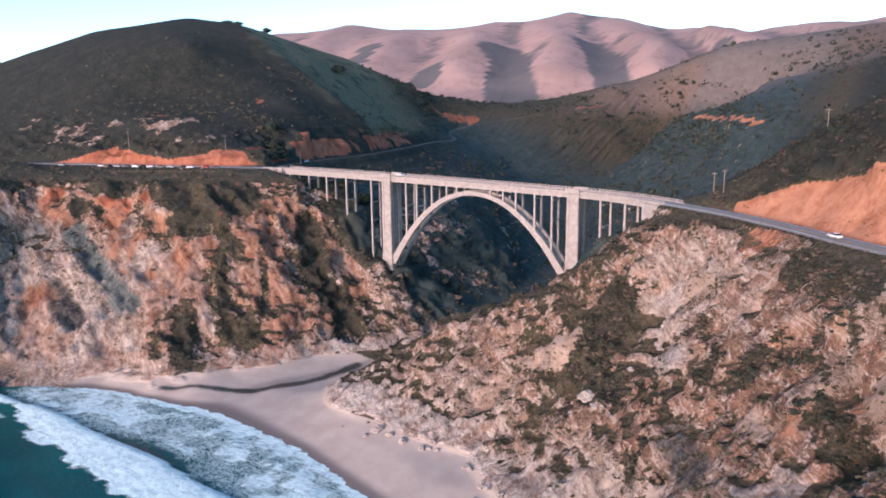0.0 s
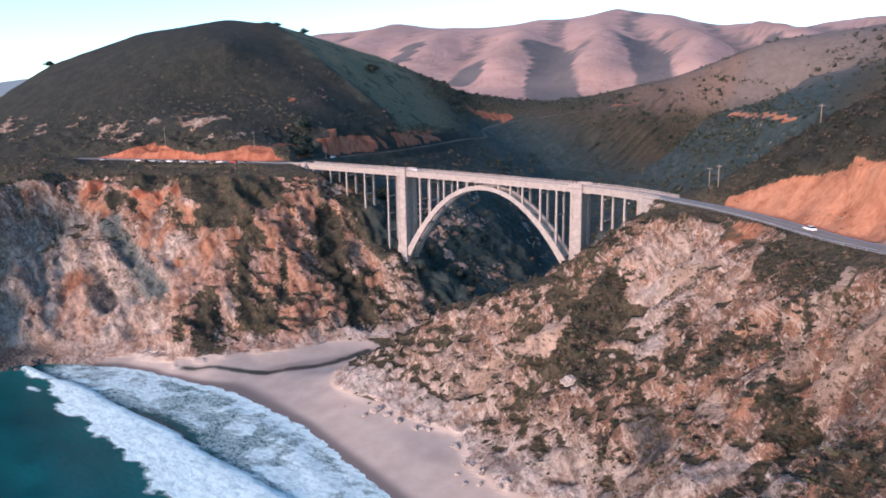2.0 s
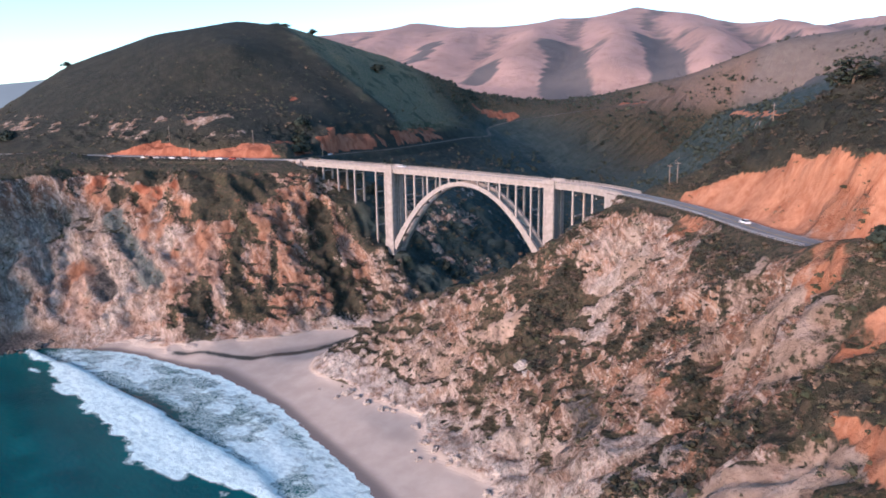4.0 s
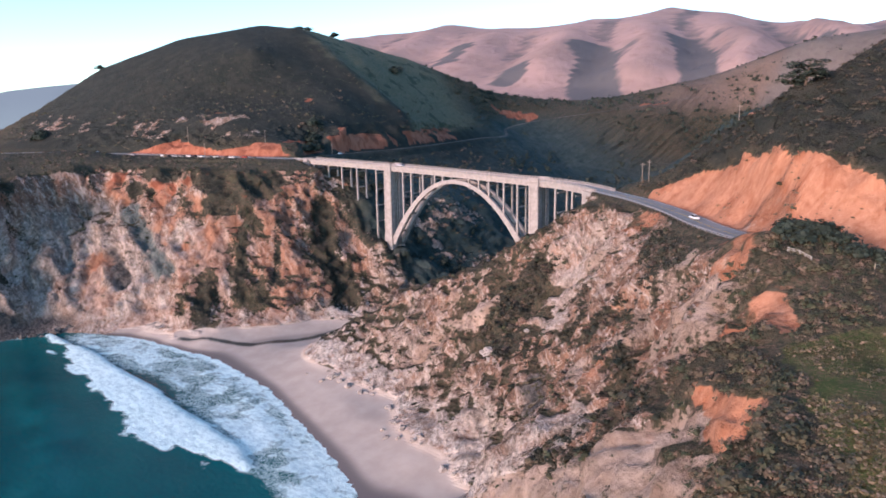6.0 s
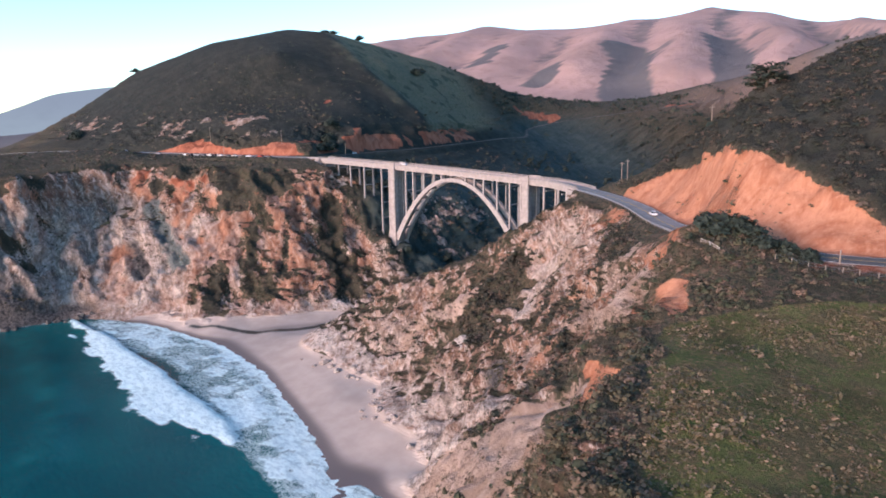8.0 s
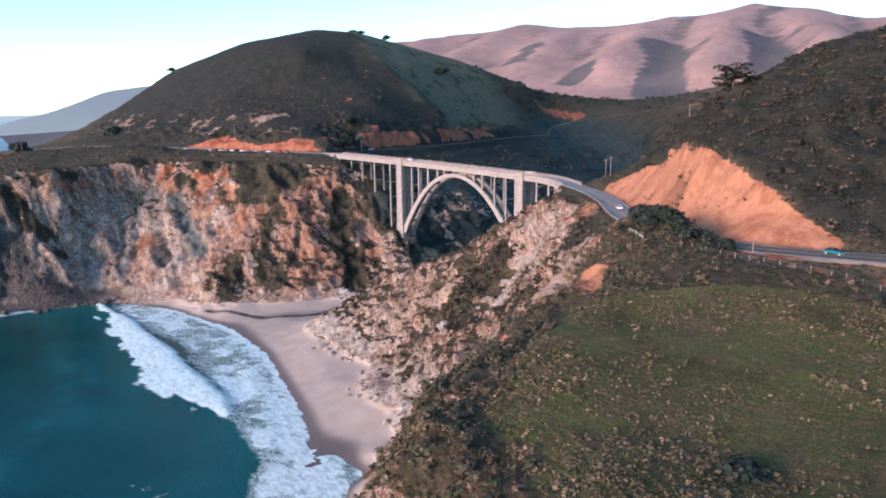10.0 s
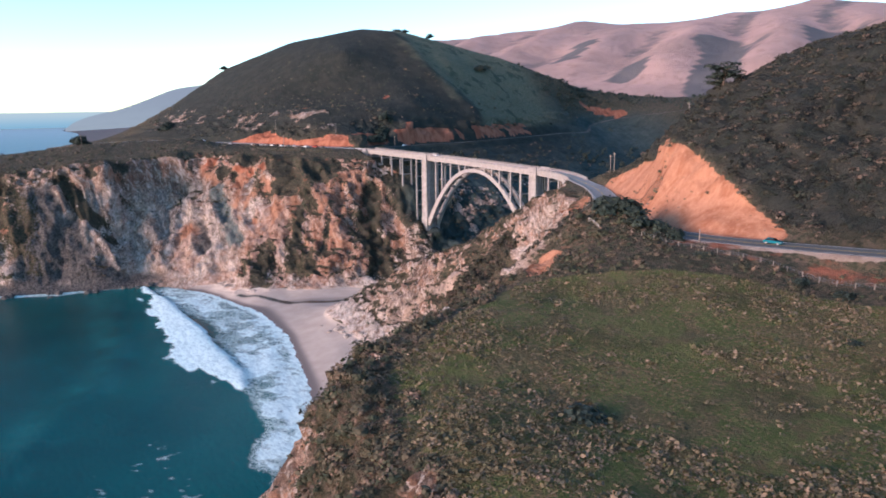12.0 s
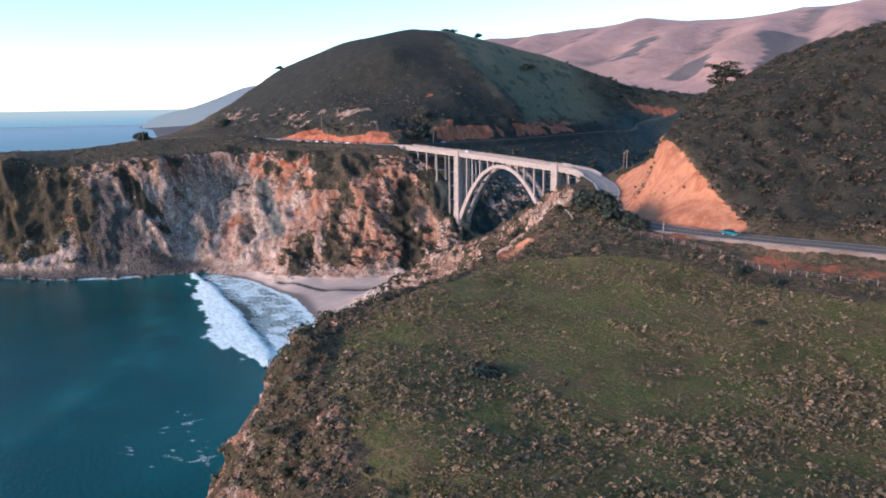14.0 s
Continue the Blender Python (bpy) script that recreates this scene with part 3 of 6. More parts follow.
def mesh_from(name, verts, faces, material, smooth_faces=True):
    me = bpy.data.meshes.new(name)
    k = faces.shape[1]
    me.vertices.add(len(verts))
    me.vertices.foreach_set("co", np.asarray(verts, np.float32).ravel())
    me.loops.add(faces.size)
    me.loops.foreach_set("vertex_index", faces.astype(np.int32).ravel())
    me.polygons.add(len(faces))
    me.polygons.foreach_set("loop_start", np.arange(0, faces.size, k, dtype=np.int32))
    me.polygons.foreach_set("use_smooth", np.full(len(faces), smooth_faces))
    me.update(calc_edges=True)
    me.materials.append(material)
    return me


def weigh(me, name, values):
    me.attributes.new(name, "FLOAT", "POINT").data.foreach_set("value", np.asarray(values, np.float32))


GX = axis_lines(-300, 330, -4700, 4700, 1.3, 1.04)
GY = axis_lines(-290, 40, -4700, 2900, 1.25, 1.028)
X, Y = (v.ravel() for v in np.meshgrid(GX, GY))
Z = land(X, Y)
GRID = (len(GY), len(GX))
dzy, dzx = np.gradient(Z.reshape(GRID), GY, GX)
slope = np.hypot(dzx, dzy).ravel()
road_d, road_z = near_line(X, Y, ROAD_SOUTH, 8)
for road in (ROAD_NORTH, ROAD_INLAND):
    d2, z2 = near_line(X, Y, road, 8)
    nearer = d2 < road_d
    road_d[nearer], road_z[nearer] = d2[nearer], z2[nearer]
road_y = np.interp(X, [-350, -300, -250, -190, -150, -137], [-86, -62, -46, -27, -7, 1.5])
turnout = smooth(np.hypot((X + 205) / 70, (Y + 44 - 0.31 * (X + 205)) / 13), 1.2, 0.8) * (Y < road_y)
bridge_d, bridge_z = near_line(X, Y, DECK_LINE[:-1], 20)

# weathering: gullies, ribs and knobs that follow the steepness
steep = smooth(slope, 0.25, 0.75) * smooth(Z, 2.0, 9.0)
far = smooth(np.hypot(X, Y), 480, 950)
wild = smooth(road_d, 5, 14)
rib = fractal(X / 30, Y / 30, Z / 75, 4, True) - 0.25
knob = fractal(X / 9 + 40, Y / 9, Z / 14, 4, True) - 0.2
crag = fractal(X / 3.6, Y / 3.6 + 70, Z / 5.5, 3, True) - 0.2
along = 0.78 * X + 0.62 * Y + 0.6 * Z + 9 * fractal(X / 45, Y / 45, Z / 35 + 2.0, 3)
buttress = fractal(along / 19, X * 0 + 3.3, Z / 60 + Y / 90, 4, True) - 0.15
north_face = smooth(X, -20, -45) * smooth(Y, 10, -15)
hill_n = smooth(np.hypot((X + 360) / 240, (Y - 130) / 250), 1.1, 0.75)
lift = steep * wild * (1 - far) * (1 - 0.85 * hill_n * smooth(Z, 96, 104)) * (4.6 * rib + 3.3 * knob + 2.2 * crag + 4.6 * north_face * buttress * smooth(Z, 84, 76))
lift += (1 - steep) * wild * (1 - far) * smooth(Z, 6, 20) * (0.5 * fractal(X / 22, Y / 22, Z * 0, 4) + 0.12 * fractal(X / 2.5, Y / 2.5, Z * 0, 3))
lift += far * (5 * (fractal(X / 210, Y / 210, Z * 0, 3, True) - 0.2)) * smooth(Z, 10, 60)
lift += (1 - far) * smooth(road_d, 14, 40) * hill_n * 1.1 * fractal(X / 60, Y / 60, Z * 0, 4)
# a spur runs down the hill between its seaward face and its inland flank
HILL_SPUR = [(-345, 164, 188), (-308, 159, 173), (-263, 155, 149), (-234, 163, 129), (-209, 170, 110), (-182, 161, 93)]
lift += 5.5 * np.exp(-((near_line(X, Y, HILL_SPUR, 20)[0] / 17) ** 2)) * hill_n * smooth(road_d, 10, 35)
# rounded spurs run down from the mountain crest
across = 0.92 * X + 0.39 * Y + 45 * fractal(X / 420, Y / 420, X * 0 + 5.5, 2)
spur = -np.cos((across + 111) * 2 * np.pi / 212) * (0.85 + 0.4 * fractal(X / 260, Y / 400, X * 0 + 7.0, 2)) + 0.6 * fractal(X / 75, Y / 150, X * 0 + 1.5, 4)
lift += 19 * spur * smooth(Z, 110, 200) * smooth(Y, 850, 1100) * smooth(X, 700, 200) * (1 - 0.88 * smooth(Z, 255, 350))
norm = np.stack([-dzx.ravel(), -dzy.ravel(), np.ones(len(X))], 1)
norm /= np.linalg.norm(norm, axis=1)[:, None]
BASE = np.stack([X, Y, Z], 1)


def vein(line, radius, ragged=0.35):
    """1 within a ragged distance in space of a line on the slopes, 0 outside it."""
    d = np.full(len(X), 1e9)
    near = (np.abs(X) < 420) & (np.abs(Y) < 420)
    q = BASE[near]
    best = np.full(len(q), 1e9)
    for a, b in zip(line, line[1:]):
        a, b = np.array(a, float), np.array(b, float)
        t = np.clip((q - a) @ (b - a) / ((b - a) @ (b - a)), 0, 1)
        best = np.minimum(best, np.linalg.norm(q - a - t[:, None] * (b - a), axis=1))
    d[near] = best
    return smooth(d + ragged * radius * (1.3 * knob + 1.0 * crag), radius * 1.6, radius * 1.0)


def veins(*list_of):
    out = np.zeros(len(X))
    for line, radius in list_of:
        out = np.maximum(out, vein(line, radius))
    return out


# gullies, hollows and ribs of the cliffs
SLATE_GULLY = [(-166, -98, 54), (-156, -101, 47), (-143, -103, 40), (-124, -103, 29)]
HOLLOW = [(-165, -113, 33), (-155, -115, 26), (-145, -116, 19)]
HEADLAND_GULLY = [(-207, -190, 68), (-192, -180, 46), (-180, -167, 28)]
HEADLAND_WEDGE = [(-200, -185, 58), (-183, -173, 32), (-171, -166, 9)]
EAST_GULLY = [(-92, -16, 58), (-80, -27, 48), (-64, -33, 30), (-43, -40, 11)]
lift -= 4.0 * vein(SLATE_GULLY, 4.5, 0.15) + 4.0 * vein(HEADLAND_GULLY, 5, 0.2) + 4.5 * vein(EAST_GULLY, 5, 0.2)
lift += 3.0 * vein(HEADLAND_WEDGE, 4.5, 0.2)
cut_face = smooth(slope, 0.3, 0.6) * smooth(X, 130, 145) * smooth(X, 255, 240) * smooth(road_d, 24, 14) * smooth(road_d, 4.5, 8) * (Y > -104)
lift *= 1 - cut_face
lift -= 5.0 * vein(HOLLOW, 4.5, 0.15)
P = np.stack([X, Y, Z], 1) + norm * lift[:, None]
# the roads lie on benches cut into the slopes
bench = smooth(road_d, 8.6, 5.3)
P = P * (1 - bench[:, None]) + np.stack([X, Y, road_z - 0.12], 1) * bench[:, None]
P[:, 2] += smooth(turnout, 0.2, 0.9) * (1 - bench) * (84.2 - P[:, 2]) * smooth(Z, 70, 78)
# nothing stands up through the deck
under = smooth(bridge_d, 11, 7)
P[:, 2] = np.where(under > 0.5, np.minimum(P[:, 2], bridge_z - 3.6 - 2 * under), P[:, 2])
P[:, 2] = np.where((Z < -0.5) & (P[:, 2] > -0.5), -0.5, P[:, 2])

BASE = P
ground_mesh = mesh_from("ground", P, grid_faces(len(GX), len(GY)), GROUND)
ZF = P[:, 2].reshape(GRID)


def ground_z(x, y):
    i = int(np.clip(np.searchsorted(GX, x) - 1, 0, len(GX) - 2))
    j = int(np.clip(np.searchsorted(GY, y) - 1, 0, len(GY) - 2))
    u, v = (x - GX[i]) / (GX[i + 1] - GX[i]), (y - GY[j]) / (GY[j + 1] - GY[j])
    return float((ZF[j, i] * (1 - u) + ZF[j, i + 1] * u) * (1 - v) + (ZF[j + 1, i] * (1 - u) + ZF[j + 1, i + 1] * u) * v)


# what covers the ground
PZ = P[:, 2]
dzy2, dzx2 = np.gradient(ZF, GY, GX)
slope2 = np.hypot(dzx2, dzy2).ravel()
patch = fractal(X / 26 + 9, Y / 26, PZ / 60, 4)
patch2 = fractal(X / 8, Y / 8 + 31, PZ / 12, 3)
south = smooth(X, -30, 10)
seaward = smooth(Y, 30, -12)
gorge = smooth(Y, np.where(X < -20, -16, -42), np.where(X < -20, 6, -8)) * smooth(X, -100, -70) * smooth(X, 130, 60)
rock = smooth(slope2, 0.5, 1.0) * seaward * (1 - gorge * 0.75) * (1 - far) * smooth(PZ, 84, 76)
rock = rock * np.where(X < -20, 0.78 + 0.55 * patch + 0.25 * patch2, 0.86 + 1.1 * patch + 0.35 * patch2)
streaks = fractal(along / 8, X * 0 + 8.1, PZ / 30, 4)
rib_zone = smooth(X, -135, -118) * smooth(X, -45, -60) * smooth(Y, 0, -20)
rock = rock + 0.75 * rib_zone * streaks * (rock > 0.05)
rock *= 1 - 0.5 * smooth(Y, -205, -220) * smooth(X, -120, -160)
rock *= 1 - 0.85 * smooth(np.hypot((X + 138) / 34, (Y + 44) / 20), 1.15, 0.7) * smooth(PZ, 58, 68)
rock *= 1 - 0.8 * smooth(X, 196, 210) * smooth(Y, -120, -150) * smooth(PZ, 56, 66) * smooth(patch2, 0.5, 0.1)
rock *= 1 - 0.9 * smooth(near_line(X, Y, [(108, -58, 52), (98, -68, 42), (88, -82, 28)], 6)[0], 9, 5)
rock = np.maximum(rock, smooth(PZ, 16, 5) * (slope2 > 0.35) * (1 - far) * 0.95 * seaward)
pale = smooth(PZ, np.where(X < -20, 15, 26), 6) * seaward * smooth(X, -185, -160) * smooth(patch, -0.35, 0.2) + 0.6 * smooth(np.hypot((X - 116) / 14, (Y + 64) / 16), 1.3, 0.6) + 0.35 * smooth(np.hypot((X + 150) / 26, (Y + 104) / 22), 1.2, 0.6)


def zone(line, radius, ragged=0.4):
    """1 within a ragged distance of a line on the plan, 0 outside it."""
    d = near_line(X, Y, [(x, y, 0.0) for x, y in line], 8)[0]
    return smooth(d + ragged * radius * (1.2 * patch2 + 0.8 * patch), radius * 1.2, radius * 0.7)


def zones(*list_of):
    out = np.zeros(len(X))
    for line, radius in list_of:
        out = np.maximum(out, zone(line, radius))
    return out


INLAND_SCARS = (([(-20, 490), (17, 442), (58, 397)], 6), ([(-194, 603), (-179, 624)], 9), ([(-285, 398), (-264, 448)], 7), ([(-230, 84), (-227, 80)], 3), ([(-248, 10), (-244, 14)], 2.5))
# outcrops, hollows and thickets with a shape of their own
bushy = zones(([(163, -117), (170, -127)], 4), ([(94, -60), (94, -70), (93, -81), (104, -91)], 6.5), ([(142, -99), (151, -99), (165, -107)], 4.5),
              ([(122, -100), (116, -112)], 3.5), ([(-108, -62), (-80, -84)], 2.2), ([(-96, -46), (-74, -66)], 2.4), ([(126, -74), (133, -92)], 3.5), ([(152, -76), (168, -98)], 5))
bushy = np.maximum(bushy, veins(([(-181, -81, 80), (-165, -68, 79), (-148, -57, 77)], 6), ([(-150, -57, 75), (-136, -60, 66), (-125, -64, 58)], 8), ([(-124, -60, 62), (-120, -35, 74)], 7), ([(-101, -90, 26), (-84, -107, 9)], 4.5),
                                (EAST_GULLY, 6), (HEADLAND_GULLY, 4.5), ([(164, -153, 35), (176, -156, 45), (187, -160, 55), (200, -160, 65), (207, -167, 68)], 7), ([(-190, -88, 70), (-178, -86, 66)], 5), ([(-214, -150, 74), (-204, -172, 72)], 4),
                                ([(-226, -232, 60), (-214, -240, 40)], 12), ([(-240, -255, 60), (-222, -262, 36)], 12)))
bushy *= np.clip(0.72 + 1.1 * patch2, 0, 1)
rock *= 1 - 0.85 * bushy
outcrop = zones(([(-70, -99), (-67, -110)], 5), ([(103, -54), (122, -53)], 7.5), ([(119, -66), (121, -83)], 5), ([(70, -120), (97, -124), (111, -117)], 8), ([(149, -140), (157, -136)], 6), ([(-10, -92), (30, -98), (60, -104)], 6))
PALE_CLIFF = ([(148, -158, 17), (175, -172, 38), (198, -180, 54), (206, -175, 62)], 8), ([(176, -184, 30), (196, -188, 46), (212, -194, 56)], 10), ([(205, -208, 40), (222, -216, 52)], 9)
outcrop = np.maximum(outcrop, veins(([(62, -112, 5), (90, -126, 5), (118, -127, 6), (137, -148, 6)], 6), ([(-127, -129, 3), (-116, -122, 5), (-104, -117, 6)], 6), (HEADLAND_WEDGE, 5), ([(-201, -253, 7), (-192, -222, 14)], 6), ([(-150, -106, 36), (-132, -108, 22), (-116, -108, 12)], 6), ([(-96, -86, 28), (-83, -93, 16), (-70, -101, 5)], 4),
                                    ([(-158, -82, 60), (-146, -90, 48), (-140, -98, 36)], 6), ([(-190, -128, 50), (-182, -140, 30)], 6), *PALE_CLIFF, ([(137, -148, 13), (158, -150, 28), (173, -153, 42)], 5), ([(-66, -24, 40), (-58, -36, 24)], 5)))
rock = np.maximum(rock, 0.95 * outcrop * (1 - bushy) * smooth(Y, 20, 0))
pale = np.maximum(pale * np.where(X < -20, 0.8, 1), outcrop * np.where((X < -20) & (PZ > 20), 0.5, np.where(PZ > 45, 0.4, np.where(PZ < 12, 1.0, 0.8))))
# dark and wet rock, and the cliff hollow's shade painted in
stain = veins(([(-168, -113, 32), (-158, -114, 26), (-147, -115, 19)], 4.5), ([(-203, -207, 53), (-190, -212, 30), (-182, -214, 9)], 11), ([(-190, -196, 34), (-176, -192, 9), (-166, -180, 7)], 10), ([(-85, -104, 12), (-78, -108, 5)], 5))
stain = np.maximum(stain, zones(([(128, -108), (136, -120)], 4)))
stain = np.maximum(stain, smooth(PZ + 2 * patch2, 7, 3.5) * smooth(X, -146, -160) * seaward * (np.hypot(X, Y) < 700))
slate = vein([(-176, -95, 56), (-165, -97, 46), (-155, -98, 39), (-142, -99, 33), (-128, -101, 27)], 5.0, 0.2)
orange = veins(([(-217, -101, 79), (-198, -95, 74), (-179, -90, 67)], 8), ([(-183, -88, 67), (-160, -78, 66), (-153, -70, 71)], 7), ([(-160, -80, 62), (-145, -78, 58), (-128, -74, 54)], 9), ([(-150, -85, 54), (-136, -88, 46), (-120, -80, 43)], 8), ([(-205, -125, 68), (-203, -160, 70)], 4), ([(-116, -58, 66), (-100, -72, 40)], 5), ([(-106, -34, 66), (-96, -52, 42)], 5), ([(-176, -118, 28), (-168, -122, 14)], 5), ([(-228, -228, 66), (-205, -226, 40)], 6), ([(-92, 4, 66), (-84, 0, 60)], 5)) * smooth(patch2 + 0.6 * patch, -0.45, 0.1) * (1 - bushy)
RED_KNOB = veins(([(206, -169, 66), (213, -177, 68), (221, -185, 72)], 2.8), ([(212, -180, 66), (217, -187, 66)], 2.2))
orange = np.maximum(orange, zones(([(198, -124), (191, -118)], 4.5), ([(137, -56), (125, -53)], 4), ([(158, -120), (164, -120)], 3.5)) * smooth(patch2 + 0.6 * patch, -0.35, 0.15) * (1 - bushy))
BERM_FACE = veins(([(180, -94, 80), (189, -104, 82), (196, -112, 82)], 4.5), ([(190, -112, 78), (184, -112, 75)], 4)) * (1 - bushy)
WEDGE = vein([(207.5, -141, 76.5), (211, -147, 76), (214, -153, 75)], 2.3, 0.3)
tan = zones(([(88, -74), (70, -81), (50, -91)], 5.5), ([(186, -115), (179, -118), (174, -119)], 6), ([(197, -132), (192, -146)], 6), ([(160, -84), (172, -100)], 4), ([(146, -112), (152, -120)], 4), ([(120, -58), (130, -66)], 4)) * (1 - bushy) * np.clip(0.62 + 0.5 * patch2, 0, 1)
tan = np.maximum(tan, veins(*PALE_CLIFF) * np.clip(0.85 + 0.6 * patch2, 0, 1) * (1 - bushy))
south_road_y = np.interp(X, [205, 228, 250, 275, 330], [-101, -108, -105, -97, -80])
tan = np.maximum(tan, smooth(road_d + 1.0 * patch2, 7.2, 6.2) * smooth(X, 208, 222) * (Y < -90) * (Y < south_road_y))
rock *= 1 - 0.8 * tan
inland_scars = np.zeros(len(X))
for line, radius in INLAND_SCARS:
    inland_scars = np.maximum(inland_scars, 0.75 * zone(line, radius, 0.5))
bank = zone([(228, -117), (255, -114), (292, -108)], 5.5)
north_brow = smooth(np.abs(PZ - 74), 15, 4) * smooth(X, -90, -125) * smooth(Y, -110, -80) * seaward
brow_y = np.interp(X, [124, 140, 157, 168, 182, 196, 205, 214, 228, 247], [-20, -22, -33, -43, -58, -72, -75, -81, -89, -97])
cut_s = smooth(brow_y + 0.25 * patch2 - Y, -1.0, 0.6) * smooth(road_d, 4, 6) * smooth(X, 119, 126) * smooth(X, 250, 243) * (Y > np.interp(X, [120, 146, 167, 185, 205, 228, 250], [-28, -50, -72, -88, -101, -108, -105]))
cut_top = np.interp(X, [-276, -262, -246, -226, -213, -196, -187, -176, -160, -152], [85.5, 87.5, 93.5, 92, 90.5, 88, 89, 93.5, 91.5, 86])
cut_n = smooth(PZ + 1.2 * patch2, cut_top + 0.8, cut_top - 0.8) * smooth(PZ, 83.4, 84.4) * smooth(X, -142, -154) * smooth(X, -300, -270) * (road_d < 30) * smooth(Y, 60, 30)
cut_n = np.where(Y > np.interp(X, [-350, -300, -250, -190, -150], [-86, -62, -46, -27, -7]), cut_n, 0)
cut_i = smooth(PZ + 1.5 * patch2, 96, 94) * smooth(PZ, 82, 83) * smooth(Y, 50, 58) * smooth(Y, 330, 280) * np.where(patch > 0.05, 0.8, smooth(Y, 128, 104)) * (X < np.interp(Y, [6, 55, 118, 165, 235, 345], [-137, -160, -166, -178, -200, -228])) * (road_d < 22)
patches = smooth(np.hypot((X - 208) / 9, (Y + 143) / 9), 1.3, 0.8) + 0.7 * smooth(np.hypot((X - 198) / 6, (Y + 174) / 9), 1.2, 0.7) + smooth(np.hypot((X - 140) / 12, (Y + 54) / 7), 1.2, 0.7)
terrace = hill_n * smooth(np.abs(PZ - 104), 12, 6) * smooth(X, -150, -175) * smooth(Y, 40, 10)
rock = np.maximum(rock, 0.62 * terrace * smooth(patch2 + 0.4 * patch, -0.05, 0.3))
scar = smooth(near_line(X, Y, [(-178, 72, 118), (-170, 66, 110), (-162, 60, 104)], 5)[0], 3.0, 1.5)
earth = np.clip(cut_s * (1 - 0.42 * zone([(184, -72), (181, -76), (189, -79)], 5)) + 0.47 * bank + inland_scars + cut_n + cut_i + scar + 0.62 * orange * smooth(X, -20, 20) + 0.3 * orange * smooth(X, 20, -20) * smooth(PZ, 50, 66) + 0.54 * patches * (slope2 > 0.3) + 0.6 * WEDGE + 0.75 * RED_KNOB * smooth(patch2, -0.6, 0.0) + 0.5 * BERM_FACE + 0.36 * north_brow * smooth(patch2, -0.3, 0.2), 0, 1)
rock = np.maximum(rock, 0.75 * zone([(184, -72), (181, -76), (189, -79)], 5))
sand = smooth(PZ, 6.2, 4.2) * smooth(slope2, 0.55, 0.3) * smooth(X, -132, -112) * smooth(X, 175, 150) * smooth(Y, -40, -55)
sand = np.maximum(sand, smooth(PZ, 2.5, 1.5) * smooth(X, -134, -116) * (np.hypot(X, Y) < 700))
wet = smooth(PZ, 0.9, 0.25) + 0.5 * smooth(near_line(X, Y, LAND["creek"][:4], 6)[0], 7.0, 3.0)
meadow_rim = np.interp(X, [205, 220, 230, 237, 255, 300, 340], [-159, -156, -148, -138, -127, -122, -116])
grass = smooth(slope2, 0.42, 0.2) * smooth(X, 196, 214) * smooth(Y + 3 * patch2, meadow_rim + 3, meadow_rim - 3) * smooth(PZ, 66, 70)
edge_d, _ = near_line(X, Y, LAND["plateau_edge"][4:], 8)
grass *= smooth(np.hypot((X - 290) / 150, (Y + 175) / 120), 1.15, 0.95)
grass *= smooth(edge_d + 5 * patch2, 5, 11)
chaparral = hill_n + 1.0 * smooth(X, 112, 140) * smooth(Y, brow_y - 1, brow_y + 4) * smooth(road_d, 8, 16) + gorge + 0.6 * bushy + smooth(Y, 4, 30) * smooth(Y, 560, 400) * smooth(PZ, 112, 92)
ochre = np.clip(orange + north_face * smooth(PZ, 30, 62) * smooth(X, -215, -195) + rib_zone + south * (0.45 + 0.4 * smooth(PZ, 12, 50)) + 0.5 * smooth(X, -180, -220) * smooth(PZ, 48, 62) * seaward, 0, 1)
grey = np.clip(north_face * smooth(X, -165, -185) * smooth(PZ, 68, 52) + vein([(-97, -86, 28), (-83, -93, 16), (-70, -101, 5)], 4), 0, 1)
pale *= 1 - grey * 0.6
mid_face = north_face * smooth(X, -212, -190) * smooth(X, -96, -116) * smooth(PZ + 10 * patch, 62, 36) * smooth(Y, -180, -160)
pale = np.maximum(pale, 0.75 * mid_face * smooth(streaks, -0.5, 0.1))
pale *= 1 - 0.7 * orange
rock = np.maximum(rock, 0.85 * mid_face * (1 - bushy))
canyon_rock = smooth(slope2, 0.6, 1.0) * smooth(Y, 20, 40) * smooth(Y, 520, 430) * smooth(patch + 0.6 * patch2, -0.08, 0.3) * smooth(X, -135, -110) * smooth(X, 220, 160)
rock, grey = np.maximum(rock, 0.8 * canyon_rock), np.maximum(grey, canyon_rock)
flank = smooth(Y - np.interp(X, [-345, -308, -263, -234, -209, -182], [164, 159, 155, 163, 170, 161]) + 22 * patch + 8 * patch2, -8, 16) * hill_n * smooth(PZ, 88, 96)
pool = smooth(near_line(X, Y, [(-82, -119, 0), (-64, -109, 0), (-48, -100.5, 0), (-39, -89, 0), (-31, -73, 0), (-28, -56, 0)], 6)[0] + 1.2 * patch2 + smooth(X, -40, -85) * 1.6, 3.4, 2.0)
# darker on turned slopes and in hollows: shade painted along with woods
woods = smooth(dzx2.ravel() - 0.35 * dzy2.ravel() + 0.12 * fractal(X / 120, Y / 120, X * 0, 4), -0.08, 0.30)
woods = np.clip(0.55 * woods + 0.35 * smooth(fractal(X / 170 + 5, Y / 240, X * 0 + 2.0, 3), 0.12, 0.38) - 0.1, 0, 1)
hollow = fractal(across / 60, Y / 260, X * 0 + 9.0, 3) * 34
